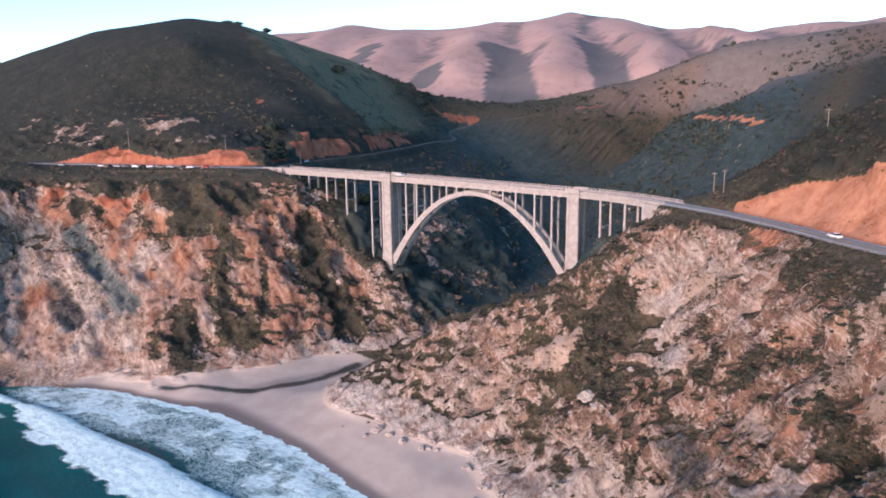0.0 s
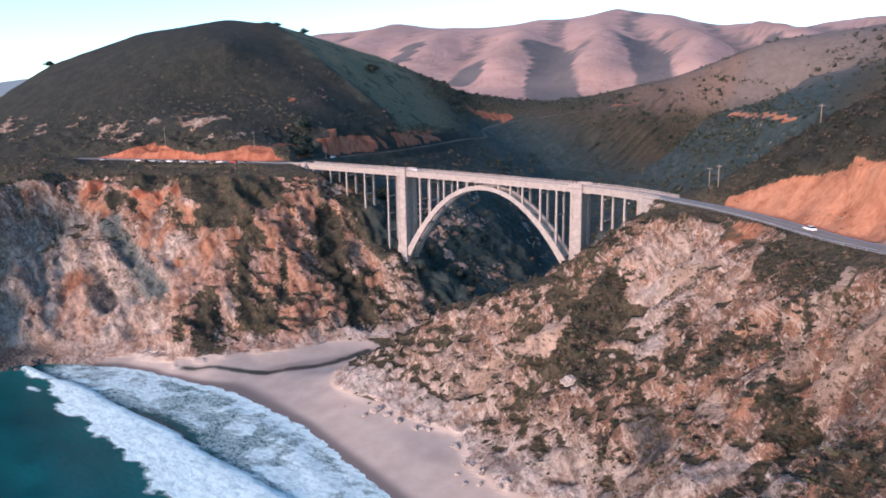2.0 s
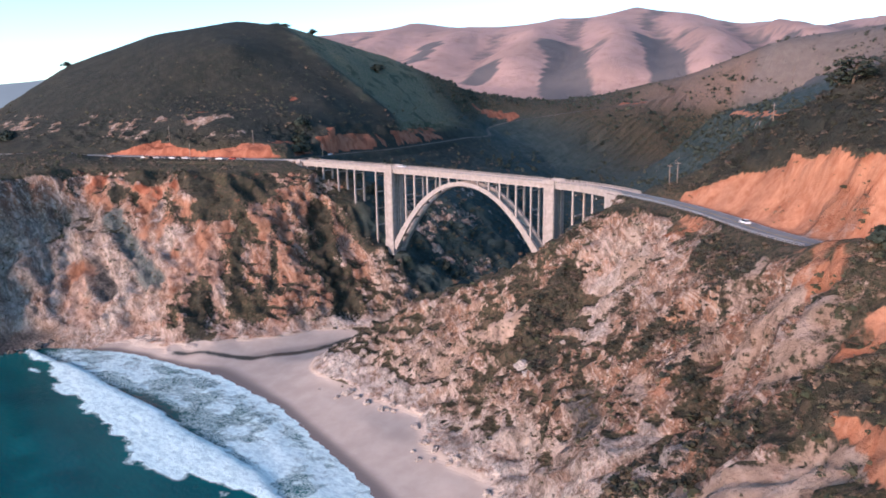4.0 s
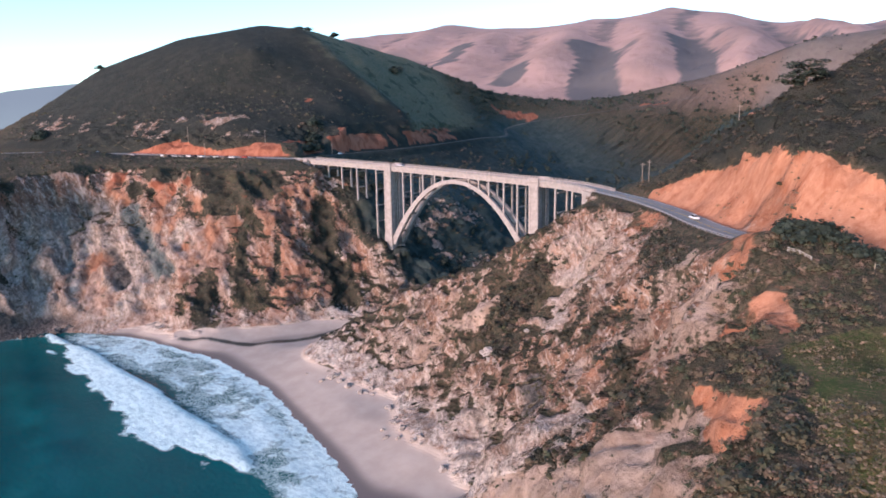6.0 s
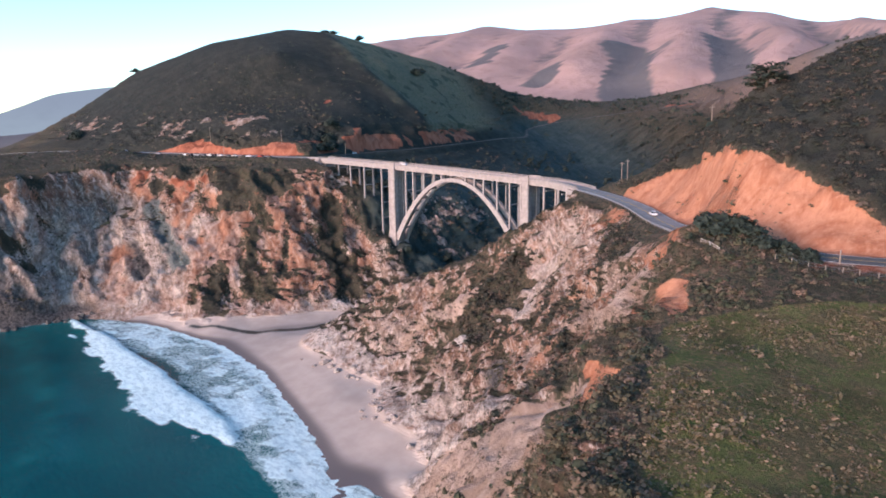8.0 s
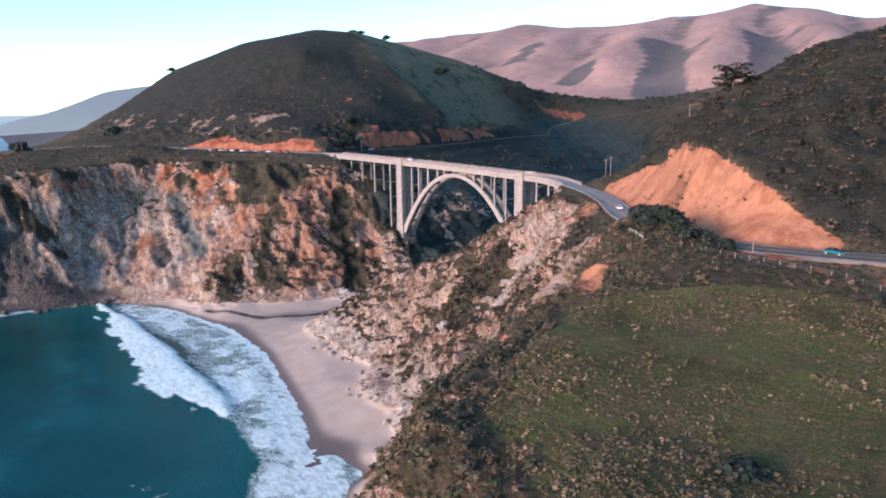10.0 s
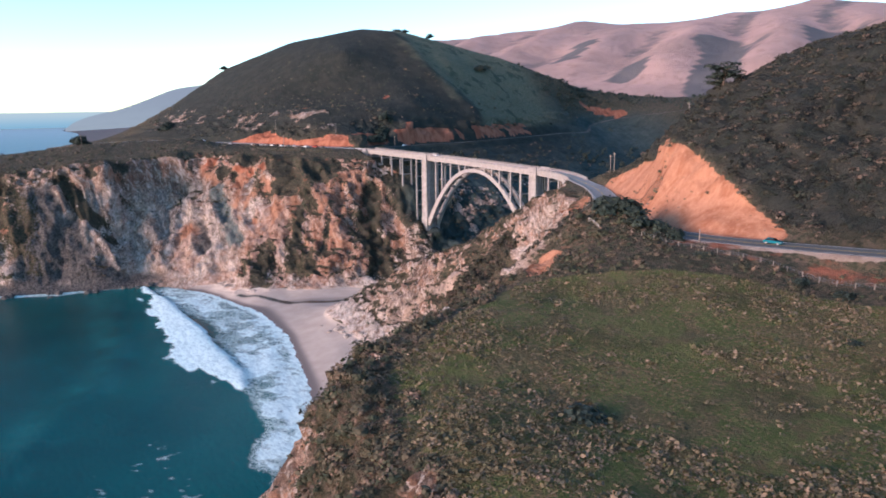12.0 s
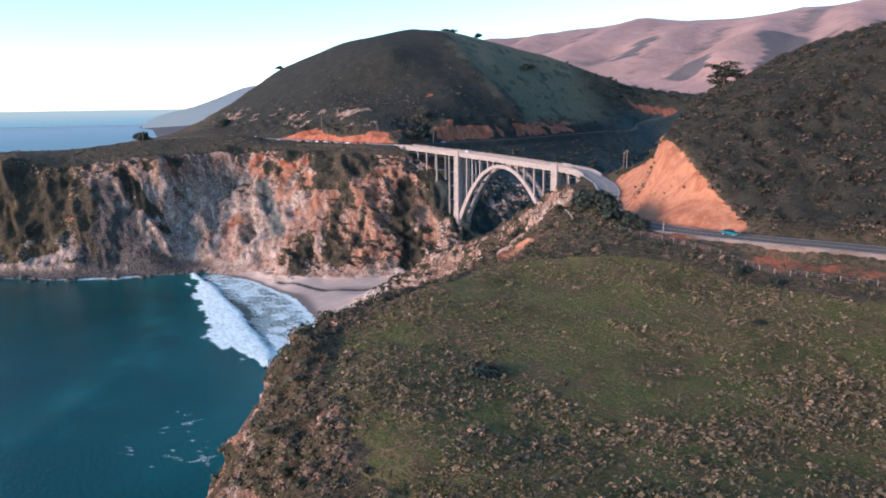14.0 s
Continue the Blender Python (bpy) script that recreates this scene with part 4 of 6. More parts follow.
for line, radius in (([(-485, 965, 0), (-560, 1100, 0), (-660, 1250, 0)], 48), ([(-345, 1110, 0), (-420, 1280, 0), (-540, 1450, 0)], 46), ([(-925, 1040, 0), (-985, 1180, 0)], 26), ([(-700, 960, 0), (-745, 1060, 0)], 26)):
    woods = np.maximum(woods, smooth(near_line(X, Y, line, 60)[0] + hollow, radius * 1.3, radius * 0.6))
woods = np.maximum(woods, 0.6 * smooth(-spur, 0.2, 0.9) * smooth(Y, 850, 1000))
woods = np.maximum(woods, 0.8 * smooth(X, -1000, -1600) * smooth(PZ, 120, 60))
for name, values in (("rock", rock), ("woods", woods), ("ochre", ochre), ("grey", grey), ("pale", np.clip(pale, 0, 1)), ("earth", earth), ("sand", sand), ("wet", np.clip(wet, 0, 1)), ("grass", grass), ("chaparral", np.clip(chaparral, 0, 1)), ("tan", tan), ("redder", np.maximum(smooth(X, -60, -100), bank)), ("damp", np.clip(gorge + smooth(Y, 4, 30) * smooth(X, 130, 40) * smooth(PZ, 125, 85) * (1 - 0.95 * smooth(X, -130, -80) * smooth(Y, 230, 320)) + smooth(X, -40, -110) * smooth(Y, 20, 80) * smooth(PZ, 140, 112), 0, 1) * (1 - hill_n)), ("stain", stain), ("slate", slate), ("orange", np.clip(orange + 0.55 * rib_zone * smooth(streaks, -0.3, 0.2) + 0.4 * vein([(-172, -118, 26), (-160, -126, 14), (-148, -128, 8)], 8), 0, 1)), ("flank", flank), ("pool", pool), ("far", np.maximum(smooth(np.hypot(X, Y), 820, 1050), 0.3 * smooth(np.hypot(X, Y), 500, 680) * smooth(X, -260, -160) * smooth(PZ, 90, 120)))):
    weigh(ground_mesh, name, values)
ground = tagged(new("ground", ground_mesh), "rugged coast of scrub, rock cliffs, beach and hills", "ground", kind="structure")

# ---- the sea ----
SX = axis_lines(-210, 260, -4700, 4700, 2.0, 1.06)
SY = axis_lines(-330, -110, -4700, 1200, 2.0, 1.06)
sx, sy = (v.ravel() for v in np.meshgrid(SX, SY))
depth = -land(sx, sy)
offshore, _ = near_line(sx, sy, LAND["waterline"], 8)
offshore = np.where(depth > 0, offshore, -offshore)
SWELL = [(-128, -185, 0), (-90, -191, 0), (-10, -206, 0), (51, -243, 0), (80, -262, 0)]
swell_d, _ = near_line(sx, sy, SWELL, 12)
ruffle = fractal(sx / 14, sy / 14, sx * 0, 4)
froth = fractal(sx / 4, sy / 4, sx * 0 + 3.0, 3)
# the broken wave: a steep front towards the beach, ragged streaks behind it
wave_front = np.interp(sx, [-150, -100, -30, 20, 46, 62], [-158, -155, -158, -162, -165, -170]) + 1.5 * ruffle
wave_tail = np.interp(sx, [-150, -100, -40, -8, 20, 45, 62], [-161, -168, -178, -183, -182, -179, -171])
tail = 7.0 * fractal(sx / 16 + sy / 30, sy / 3.5, sx * 0 + 6.0, 3) + 2.5 * froth
in_wave = smooth(sx, -153, -146) * smooth(sx, 64, 56)
into = (sy - wave_tail) / np.maximum(wave_front - wave_tail, 1.0)
foam = 1.55 * smooth(sy - wave_tail + tail, -1.0, 4.0) * smooth(wave_front - sy, -0.8, 0.8) * in_wave
inshore = smooth(offshore + 6 * ruffle, 38, 25) * smooth(sy - np.interp(sx, [-152, -60, -8, 60, 100, 150], [-157, -156, -163, -171, -178, -195]), -4, 4)
foam = np.maximum(foam, (0.82 + 0.45 * ruffle + 0.25 * froth) * inshore * smooth(sx, -150, -125) * (depth > -1.5))
foam = np.maximum(foam, (0.95 + 0.4 * froth) * smooth(np.abs(offshore - 7) + 6 * ruffle, 11, 3) * smooth(sx, -20, 60))
rolling = near_line(sx, sy, [(-40, -132, 0), (7, -139, 0), (40, -150, 0), (73, -163, 0), (100, -173, 0)], 8)[0]
foam = np.maximum(foam, (0.75 + 0.9 * froth + 0.4 * ruffle) * smooth(rolling + 5 * ruffle, 5.5, 1.0))
foam = np.maximum(foam, 1.0 * smooth(np.abs(offshore - 2.0) + 3 * ruffle, 4, 1) * smooth(sx, -135, -110))
rocky = near_line(sx, sy, LAND["toe_north"][:6], 8)[0]
foam = np.maximum(foam, 0.85 * smooth(rocky + 5 * ruffle + 3 * froth, 7, 1.5))
foam = np.maximum(foam, 0.52 * smooth(near_line(sx, sy, LAND["toe_south"][11:], 8)[0] + 14 * ruffle + 6 * froth, 24, 2))
foam = np.maximum(foam, 0.54 * smooth(np.hypot((sx - 120) / 45, (sy + 222) / 24), 1.2, 0.4) * smooth(ruffle + froth, 0.2, 0.6))
sz = 1.1 * smooth(into, -0.1, 0.85) * smooth(into, 1.08, 0.95) * in_wave + 0.3 * np.exp(-((rolling / 3) ** 2)) + 0.5 * np.exp(-((swell_d / 7) ** 2)) + 0.12 * fractal(sx / 9, sy / 9, sx * 0, 4) + 0.18 * np.clip(foam, 0, 1) * fractal(sx / 2.2, sy / 2.2, sx * 0, 2)
sz *= smooth(np.hypot(sx, sy), 1500, 500)
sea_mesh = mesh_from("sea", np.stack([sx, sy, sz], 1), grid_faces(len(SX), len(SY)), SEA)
weigh(sea_mesh, "foam", foam)
# lighter over shallows; along the swell, light through the wave is painted
weigh(sea_mesh, "shallow", np.maximum(smooth(depth, 9, 1), 0.8 * np.exp(-(((swell_d - 4) / 9) ** 2)) * smooth(ruffle, -0.5, 0.4)))
sea = tagged(new("sea", sea_mesh), "dark teal sea with white surf breaking on the beach", "sea", kind="structure")

# the sea's far rim, where it goes over into evening haze painted on a strip
rim = [(200 + 4650 * math.sin(radians(a)), -280 + 4650 * math.cos(radians(a))) for a in range(-178, -66, 2)]
bm = bmesh.new()
low = [bm.verts.new((x, y, -3)) for x, y in rim]
high = [bm.verts.new((x, y, 88)) for x, y in rim]
for i in range(len(rim) - 1):
    bm.faces.new((low[i], low[i + 1], high[i + 1], high[i]))
rim_mesh = bpy.data.meshes.new("sea_horizon")
bm.to_mesh(rim_mesh)
bm.free()
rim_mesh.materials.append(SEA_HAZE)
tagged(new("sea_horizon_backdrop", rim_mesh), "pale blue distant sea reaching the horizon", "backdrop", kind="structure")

# a headland far up the coast, its haze painted into a glowing colour
crest = [(-3990, 400, -4), (-3992, 450, 34), (-3995, 510, 58), (-3995, 570, 74), (-3975, 690, 102), (-3945, 815, 147), (-3905, 960, 205), (-3880, 1080, 226), (-3840, 1190, 240), (-3790, 1320, 254), (-3720, 1460, 275), (-3600, 1700, 290), (-3400, 2100, 300)]
curve = spline(crest, 40)
bm = bmesh.new()
back, front = [], []
for x, y, z in curve:
    back.append(bm.verts.new((x, y, z)))
    front.append(bm.verts.new((x + 420, y - 60, -4)))
for i in range(len(back) - 1):
    f = bm.faces.new((front[i], front[i + 1], back[i + 1], back[i]))
    f.smooth = True
headland_mesh = bpy.data.meshes.new("far_headland")
bm.to_mesh(headland_mesh)
bm.free()
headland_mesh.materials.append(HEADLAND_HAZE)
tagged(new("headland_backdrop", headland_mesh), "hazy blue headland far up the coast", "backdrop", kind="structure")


# ---- building blocks ----
def part(name, bm, material, parent=None, label="", smooth_faces=False):
    """Links a bmesh as one mesh object, under a thing or a part."""
    me = bpy.data.meshes.new(name)
    bmesh.ops.recalc_face_normals(bm, faces=bm.faces)
    for f in bm.faces:
        f.smooth = smooth_faces
    bm.to_mesh(me)
    bm.free()
    me.materials.append(material)
    ob = new(name, me)
    if parent:
        ob.parent = parent
    if label:
        tagged(ob, label)
    return ob


def box(bm, low, high, taper=(1.0, 1.0), bevel=0.0):
    """A block from low to high, its top scaled by taper about its middle."""
    cx, cy = (low[0] + high[0]) / 2, (low[1] + high[1]) / 2
    vs = []
    for z, (tx, ty) in ((low[2], (1, 1)), (high[2], taper)):
        for x, y in ((low[0], low[1]), (high[0], low[1]), (high[0], high[1]), (low[0], high[1])):
            vs.append(bm.verts.new((cx + (x - cx) * tx, cy + (y - cy) * ty, z)))
    fs = [bm.faces.new([vs[i] for i in f]) for f in ((3, 2, 1, 0), (4, 5, 6, 7), (0, 1, 5, 4), (1, 2, 6, 5), (2, 3, 7, 6), (3, 0, 4, 7))]
    if bevel:
        edges = {e for f in fs for e in f.edges}
        bmesh.ops.bevel(bm, geom=list(edges), offset=bevel, segments=1, affect="EDGES")
    return bm


def tube(bm, path, radii, sides=8):
    """A round bar along a path."""
    rings = []
    for i, (p, r) in enumerate(zip(path, radii)):
        p = Vector(p)
        d = (Vector(path[min(i + 1, len(path) - 1)]) - Vector(path[max(i - 1, 0)])).normalized()
        u = d.cross(Vector((0.3, 0.9, 0.1)) if abs(d.z) > 0.8 else Vector((0, 0, 1))).normalized()
        v = d.cross(u)
        rings.append([bm.verts.new(p + r * (math.cos(a) * u + math.sin(a) * v)) for a in (2 * math.pi * k / sides for k in range(sides))])
    for a, b in zip(rings, rings[1:]):
        for k in range(sides):
            bm.faces.new((a[k], a[(k + 1) % sides], b[(k + 1) % sides], b[k]))
    bm.faces.new(rings[0][::-1])
    bm.faces.new(rings[-1])
    return bm


def sweep(curve, profile, bm=None):
    """Carries a closed profile of (side, up) along a level curve."""
    bm = bm or bmesh.new()
    rings = []
    for i, p in enumerate(curve):
        d = curve[min(i + 1, len(curve) - 1)] - curve[max(i - 1, 0)]
        n = np.array([-d[1], d[0]]) / np.hypot(d[0], d[1])
        rings.append([bm.verts.new((p[0] + n[0] * s, p[1] + n[1] * s, p[2] + u)) for s, u in profile])
    k = len(profile)
    for a, b in zip(rings, rings[1:]):
        for i in range(k):
            bm.faces.new((a[i], a[(i + 1) % k], b[(i + 1) % k], b[i]))
    bm.faces.new(rings[0][::-1])
    bm.faces.new(rings[-1])
    return bm


def rect(s0, s1, u0, u1):
    return [(s0, u0), (s1, u0), (s1, u1), (s0, u1)]


# ---- the roads ----
def road_surface(name, line, half, label, lines=True, material=ASPHALT):
    curve = spline(line, 4)
    ob = part(name, sweep(curve, rect(-half, half, -0.35, 0.0)), material)
    tagged(ob, label, "road", kind="structure")
    if lines:
        part("edge_line", sweep(curve, rect(half - 0.45, half - 0.3, -0.02, 0.006)), WHITE_LINE, ob)
        part("edge_line", sweep(curve, rect(-half + 0.3, -half + 0.45, -0.02, 0.006)), WHITE_LINE, ob)
        part("centre_line", sweep(curve, rect(-0.2, -0.08, -0.02, 0.006)), YELLOW_LINE, ob)
        part("centre_line", sweep(curve, rect(0.08, 0.2, -0.02, 0.006)), YELLOW_LINE, ob)
    return ob


road_surface("road_south", ROAD_SOUTH, 4.6, "two-lane asphalt coast road on a cut bench")
road_surface("road_north", ROAD_NORTH, 4.6, "two-lane asphalt coast road beside a gravel turnout")
road_surface("road_inland", ROAD_INLAND, 1.6, "narrow dirt road winding up the canyon side", lines=False, material=DIRT)


# ---- the bridge ----
DECK = spline(DECK_LINE, 3.0)


def deck_at(x):
    """The deck's road height and middle at a place along the bridge."""
    i = int(np.argmin(np.abs(DECK[:, 0] - x)))
    d = DECK[min(i + 1, len(DECK) - 1)] - DECK[max(i - 1, 0)]
    return DECK[i], np.array([-d[1], d[0], 0]) / np.hypot(d[0], d[1])


bridge = tagged(new("arch_bridge"), "pale concrete open-spandrel arch bridge across a deep canyon", "bridge")
HALF = 4.55
deck = part("deck", sweep(DECK, [(-HALF, -0.55), (-3.9, -0.75), (3.9, -0.75), (HALF, -0.55), (HALF, 0.25), (3.75, 0.25), (3.75, 0.0), (-3.75, 0.0), (-3.75, 0.25), (-HALF, 0.25)]), CONCRETE, bridge)
part("carriageway", sweep(DECK, rect(-3.74, 3.74, -0.1, 0.012)), ASPHALT, deck, "worn grey asphalt carriageway")
part("centre_line", sweep(DECK, rect(-0.2, -0.08, 0.0, 0.018)), YELLOW_LINE, deck)
part("centre_line", sweep(DECK, rect(0.08, 0.2, 0.0, 0.018)), YELLOW_LINE, deck)
for s in (-1, 1):
    part("girder", sweep(DECK, rect(s * 3.75 - 0.32, s * 3.75 + 0.32, -2.55, -0.7)), CONCRETE, bridge)
    rail = part("parapet", sweep(DECK, rect(s * 4.35 - 0.14, s * 4.35 + 0.14, 0.98, 1.2)), CONCRETE, bridge)
    part("rail_base", sweep(DECK, rect(s * 4.35 - 0.13, s * 4.35 + 0.13, 0.24, 0.46)), CONCRETE, rail)
part("girder", sweep(DECK, rect(-0.3, 0.3, -2.1, -0.7)), CONCRETE, bridge)
post_mesh = None
long_way = np.r_[0, np.cumsum(np.linalg.norm(np.diff(DECK[:, :2], axis=0), axis=1))]
for s in (-1, 1):
    for d in np.arange(0.6, long_way[-1], 1.7):
        c = np.array([np.interp(d, long_way, DECK[:, k]) for k in range(3)])
        e = np.array([np.interp(d + 0.5, long_way, DECK[:, k]) for k in range(3)])
        a = math.atan2(e[1] - c[1], e[0] - c[0])
        if post_mesh is None:
            first = part("rail_post", box(bmesh.new(), (-0.26, -0.12, 0.44), (0.26, 0.12, 1.0)), CONCRETE, bridge)
            post_mesh = first.data
            ob = first
        else:
            ob = new("rail_post", post_mesh)
            ob.parent = bridge
        ob.matrix_local = pose(c[0] - math.sin(a) * s * 4.35, c[1] + math.cos(a) * s * 4.35, c[2], 0, 0, math.degrees(a))
# cross beams under the slab
for x in np.arange(-119, 50, 4.05):
    z = deck_at(x)[0][2]
    part("cross_beam", box(bmesh.new(), (x - 0.18, 0.85, z - 1.7), (x + 0.18, 7.75, z - 0.7)), CONCRETE, bridge)

SPRING = 48.5


def arch_z(x, side):
    """The rib's outer (1) and inner (-1) edge."""
    foot = 37.2 + 1.6 * (x / SPRING + 1) / 2
    crown = 76.0
    u = abs(x) / SPRING
    mid = foot + (crown - foot) * (1 - u**2.1)
    return mid + side * (1.0 + 0.5 * u)


def arch_rib(y0, y1):
    bm = bmesh.new()
    rings = []
    xs = np.linspace(-SPRING, SPRING, 61)
    for x in xs:
        dz = (arch_z(min(x + 0.3, SPRING), 0) - arch_z(max(x - 0.3, -SPRING), 0)) / (min(x + 0.3, SPRING) - max(x - 0.3, -SPRING))
        n = Vector((-dz, 0, 1)).normalized()
        half = 1.05 + 0.75 * (abs(x) / SPRING) ** 2
        c = Vector((x, 0, arch_z(x, 0)))
        a, b = c - n * half, c + n * half
        rings.append([bm.verts.new((p.x, y, p.z)) for p, y in ((a, y0), (a, y1), (b, y1), (b, y0))])
    for r, q in zip(rings, rings[1:]):
        for i in range(4):
            bm.faces.new((r[i], r[(i + 1) % 4], q[(i + 1) % 4], q[i]))
    bm.faces.new(rings[0][::-1])
    bm.faces.new(rings[-1])
    return bm


for y0 in (0.1, 6.9):
    part("arch_rib", arch_rib(y0, y0 + 1.6), CONCRETE, bridge, smooth_faces=False)
for x in np.arange(-44, 45, 8.0):
    z = arch_z(x, 0)
    part("arch_strut", box(bmesh.new(), (x - 0.35, 1.7, z - 0.6), (x + 0.35, 6.9, z + 0.6)), CONCRETE, bridge)


def bent(x, foot_of):
    """A pair of slim columns with struts between them; foot_of gives the height at which each stands."""
    c, n = deck_at(x)
    top = c[2] - 2.4
    feet = []
    for s in (-1, 1):
        q = c + n * s * -3.6
        f = foot_of(q[0], q[1])
        feet.append(f)
        b = bmesh.new()
        box(b, (q[0] - 0.48, q[1] - 0.5, f - 0.6), (q[0] + 0.48, q[1] + 0.5, top), (0.88, 0.9))
        part("column", b, CONCRETE, bridge)
    low = max(feet)
    if top - low > 4:
        gap = 9.5
        count = max(1, int((top - low) / gap))
        for k in range(count):
            z = top - 2.2 - k * gap
            if z < low + 1.5:
                break
            q = c
            part("column_strut", box(bmesh.new(), (q[0] - 0.25, min(q[1] - 3.2, q[1] + 3.2), z - 0.35), (q[0] + 0.25, q[1] + 3.2, z + 0.35)), CONCRETE, bridge)


for x in np.arange(-40.4, 41, 8.08):
    if abs(x) > 6:
        bent(x, lambda px, py: arch_z(px, 1) - 0.3)
for x in (-63, -77.5, -92, -106.5, -120.5, 65.5, 79):
    bent(x, lambda px, py: ground_z(px, py) - 0.5)


def tower(x0, x1, foot, top):
    """A tall hollow-looking pier: two leaves with pilasters and a recessed wall between them."""
    t = new("tower")
    t.parent = bridge
    for y0, y1 in ((-0.55, 2.3), (6.3, 9.15)):
        b = bmesh.new()
        box(b, (x0 - 0.5, y0 - 0.35, foot), (x1 + 0.5, y1 + 0.35, foot + 9), (0.93, 0.9))
        box(b, (x0 - 0.12, y0, foot + 8.5), (x1 + 0.12, y1, top), (0.95, 0.94))
        part("pier", b, CONCRETE, t)
        for xa in (x0 + 0.35, x1 - 1.35):
            side = y0 if y0 < 3 else y1
            b = bmesh.new()
            box(b, (xa, side - 0.14, foot + 9), (xa + 1.0, side + 0.14, top - 0.6))
            part("pilaster", b, CONCRETE, t)
    b = bmesh.new()
    box(b, (x0 + 0.75, 2.2, foot), (x1 - 0.75, 6.4, top - 0.5))
    part("web_wall", b, CONCRETE, t, "recessed streaked concrete wall")
    for xa, xb in ((x0 + 0.2, x0 + 0.8), (x1 - 0.8, x1 - 0.2)):
        for yc in (3.5, 5.1):
            part("rib", box(bmesh.new(), (xa, yc - 0.3, foot), (xb, yc + 0.3, top - 1.2)), CONCRETE, t)
    part("cap", box(bmesh.new(), (x0 - 0.35, -0.85, top - 0.9), (x1 + 0.35, 9.45, top - 0.35)), CONCRETE, t)
    for y in (-0.45, 9.05):
        part("lookout", box(bmesh.new(), (x0 - 0.4, y - 0.5, top + 0.3), (x1 + 0.4, y + 0.5, top + 2.2), (0.97, 0.9)), CONCRETE, t)


tower(-54.2, -48.6, 33.0, deck_at(-51)[0][2] - 0.7)
tower(48.6, 54.2, 36.5, deck_at(51)[0][2] - 0.7)
for x0, x1, yo in ((-131, -123.5, 4.3), ):
    z = deck_at(-122)[0][2]
    part("abutment", box(bmesh.new(), (x0, yo - 5.2, z - 11), (x1, yo + 5.2, z - 0.78)), CONCRETE, bridge)
    part("wing_wall", box(bmesh.new(), (x0 - 9, yo - 5.6, z - 9), (x1 - 1, yo - 4.9, z + 0.9)), CONCRETE, bridge)
part("abutment", sweep(spline([(89, -9, 79.3), (95, -13.2, 79.3), (101, -17.2, 79.3)], 3), rect(-5.0, 5.0, -8.0, -0.78)), CONCRETE, bridge)


# ---- scattered plants ----
rng = np.random.default_rng(7)


def leafy_proto(count, leaf, seed, squash=0.75):
    """A dome of small leaf faces, unit radius."""
    r = np.random.default_rng(seed)
    v, f = [], []
    for k in range(count):
        a, h = r.uniform(0, 2 * np.pi), r.uniform(-0.1, 1) ** 1.0
        w = np.sqrt(max(0.0, 1 - h * h))
        rad = r.uniform(0.72, 1.08) * (1 + 0.22 * np.sin(3 * a + seed))
        c = np.array([w * np.cos(a), w * np.sin(a), h * squash]) * rad
        n = c / np.linalg.norm(c) + r.normal(0, 0.38, 3)
        n /= np.linalg.norm(n)
        t = np.cross(n, [0.2, 0.1, 1.0])
        t /= np.linalg.norm(t)
        b = np.cross(n, t)
        s = leaf * r.uniform(0.6, 1.35)
        i = len(v)
        v += [c - s * t, c - s * b * 0.7, c + s * t, c + s * b * 0.8 + n * s * 0.3]
        f.append((i, i + 1, i + 2, i + 3))
    return np.array(v), np.array(f)


def mound_proto(rings, sides, leaves, leaf, seed, squash=0.8):
    """A lumpy leafy dome with loose leaves standing off it."""
    r = np.random.default_rng(seed + 500)
    v, f = [], []
    for j in range(rings + 1):
        h = (j / rings) * np.pi / 2
        for k in range(sides):
            a = 2 * np.pi * (k + 0.5 * (j % 2)) / sides
            rad = 0.6 * (1 + 0.16 * np.sin(3 * a + seed) + 0.1 * np.sin(5 * a + 2 * h * 3 + seed)) * r.uniform(0.82, 1.08)
            v.append([np.cos(h) * np.cos(a) * rad, np.cos(h) * np.sin(a) * rad, np.sin(h) * squash * rad - 0.08])
    for j in range(rings):
        for k in range(sides):
            f.append((j * sides + k, j * sides + (k + 1) % sides, (j + 1) * sides + (k + 1) % sides, (j + 1) * sides + k))
    lv, lf = leafy_proto(leaves, leaf, seed, squash)
    return np.concatenate([np.array(v), lv]), np.concatenate([np.array(f), lf + len(v)])


def tuft_proto(count, seed):
    r = np.random.default_rng(seed)
    v, f = [], []
    for k in range(count):
        a = r.uniform(0, 2 * np.pi)
        o = np.array([np.cos(a), np.sin(a), 0]) * r.uniform(0, 0.5)
        lean = np.array([np.cos(a), np.sin(a), 0]) * r.uniform(0.1, 0.7)
        w = np.array([-np.sin(a), np.cos(a), 0]) * r.uniform(0.05, 0.13)
        h = r.uniform(0.5, 1.1)
        i = len(v)
        v += [o - w, o + w, o + lean + w * 0.5 + [0, 0, h], o + lean - w * 0.5 + [0, 0, h * 0.9]]
        f.append((i, i + 1, i + 2, i + 3))
    return np.array(v), np.array(f)


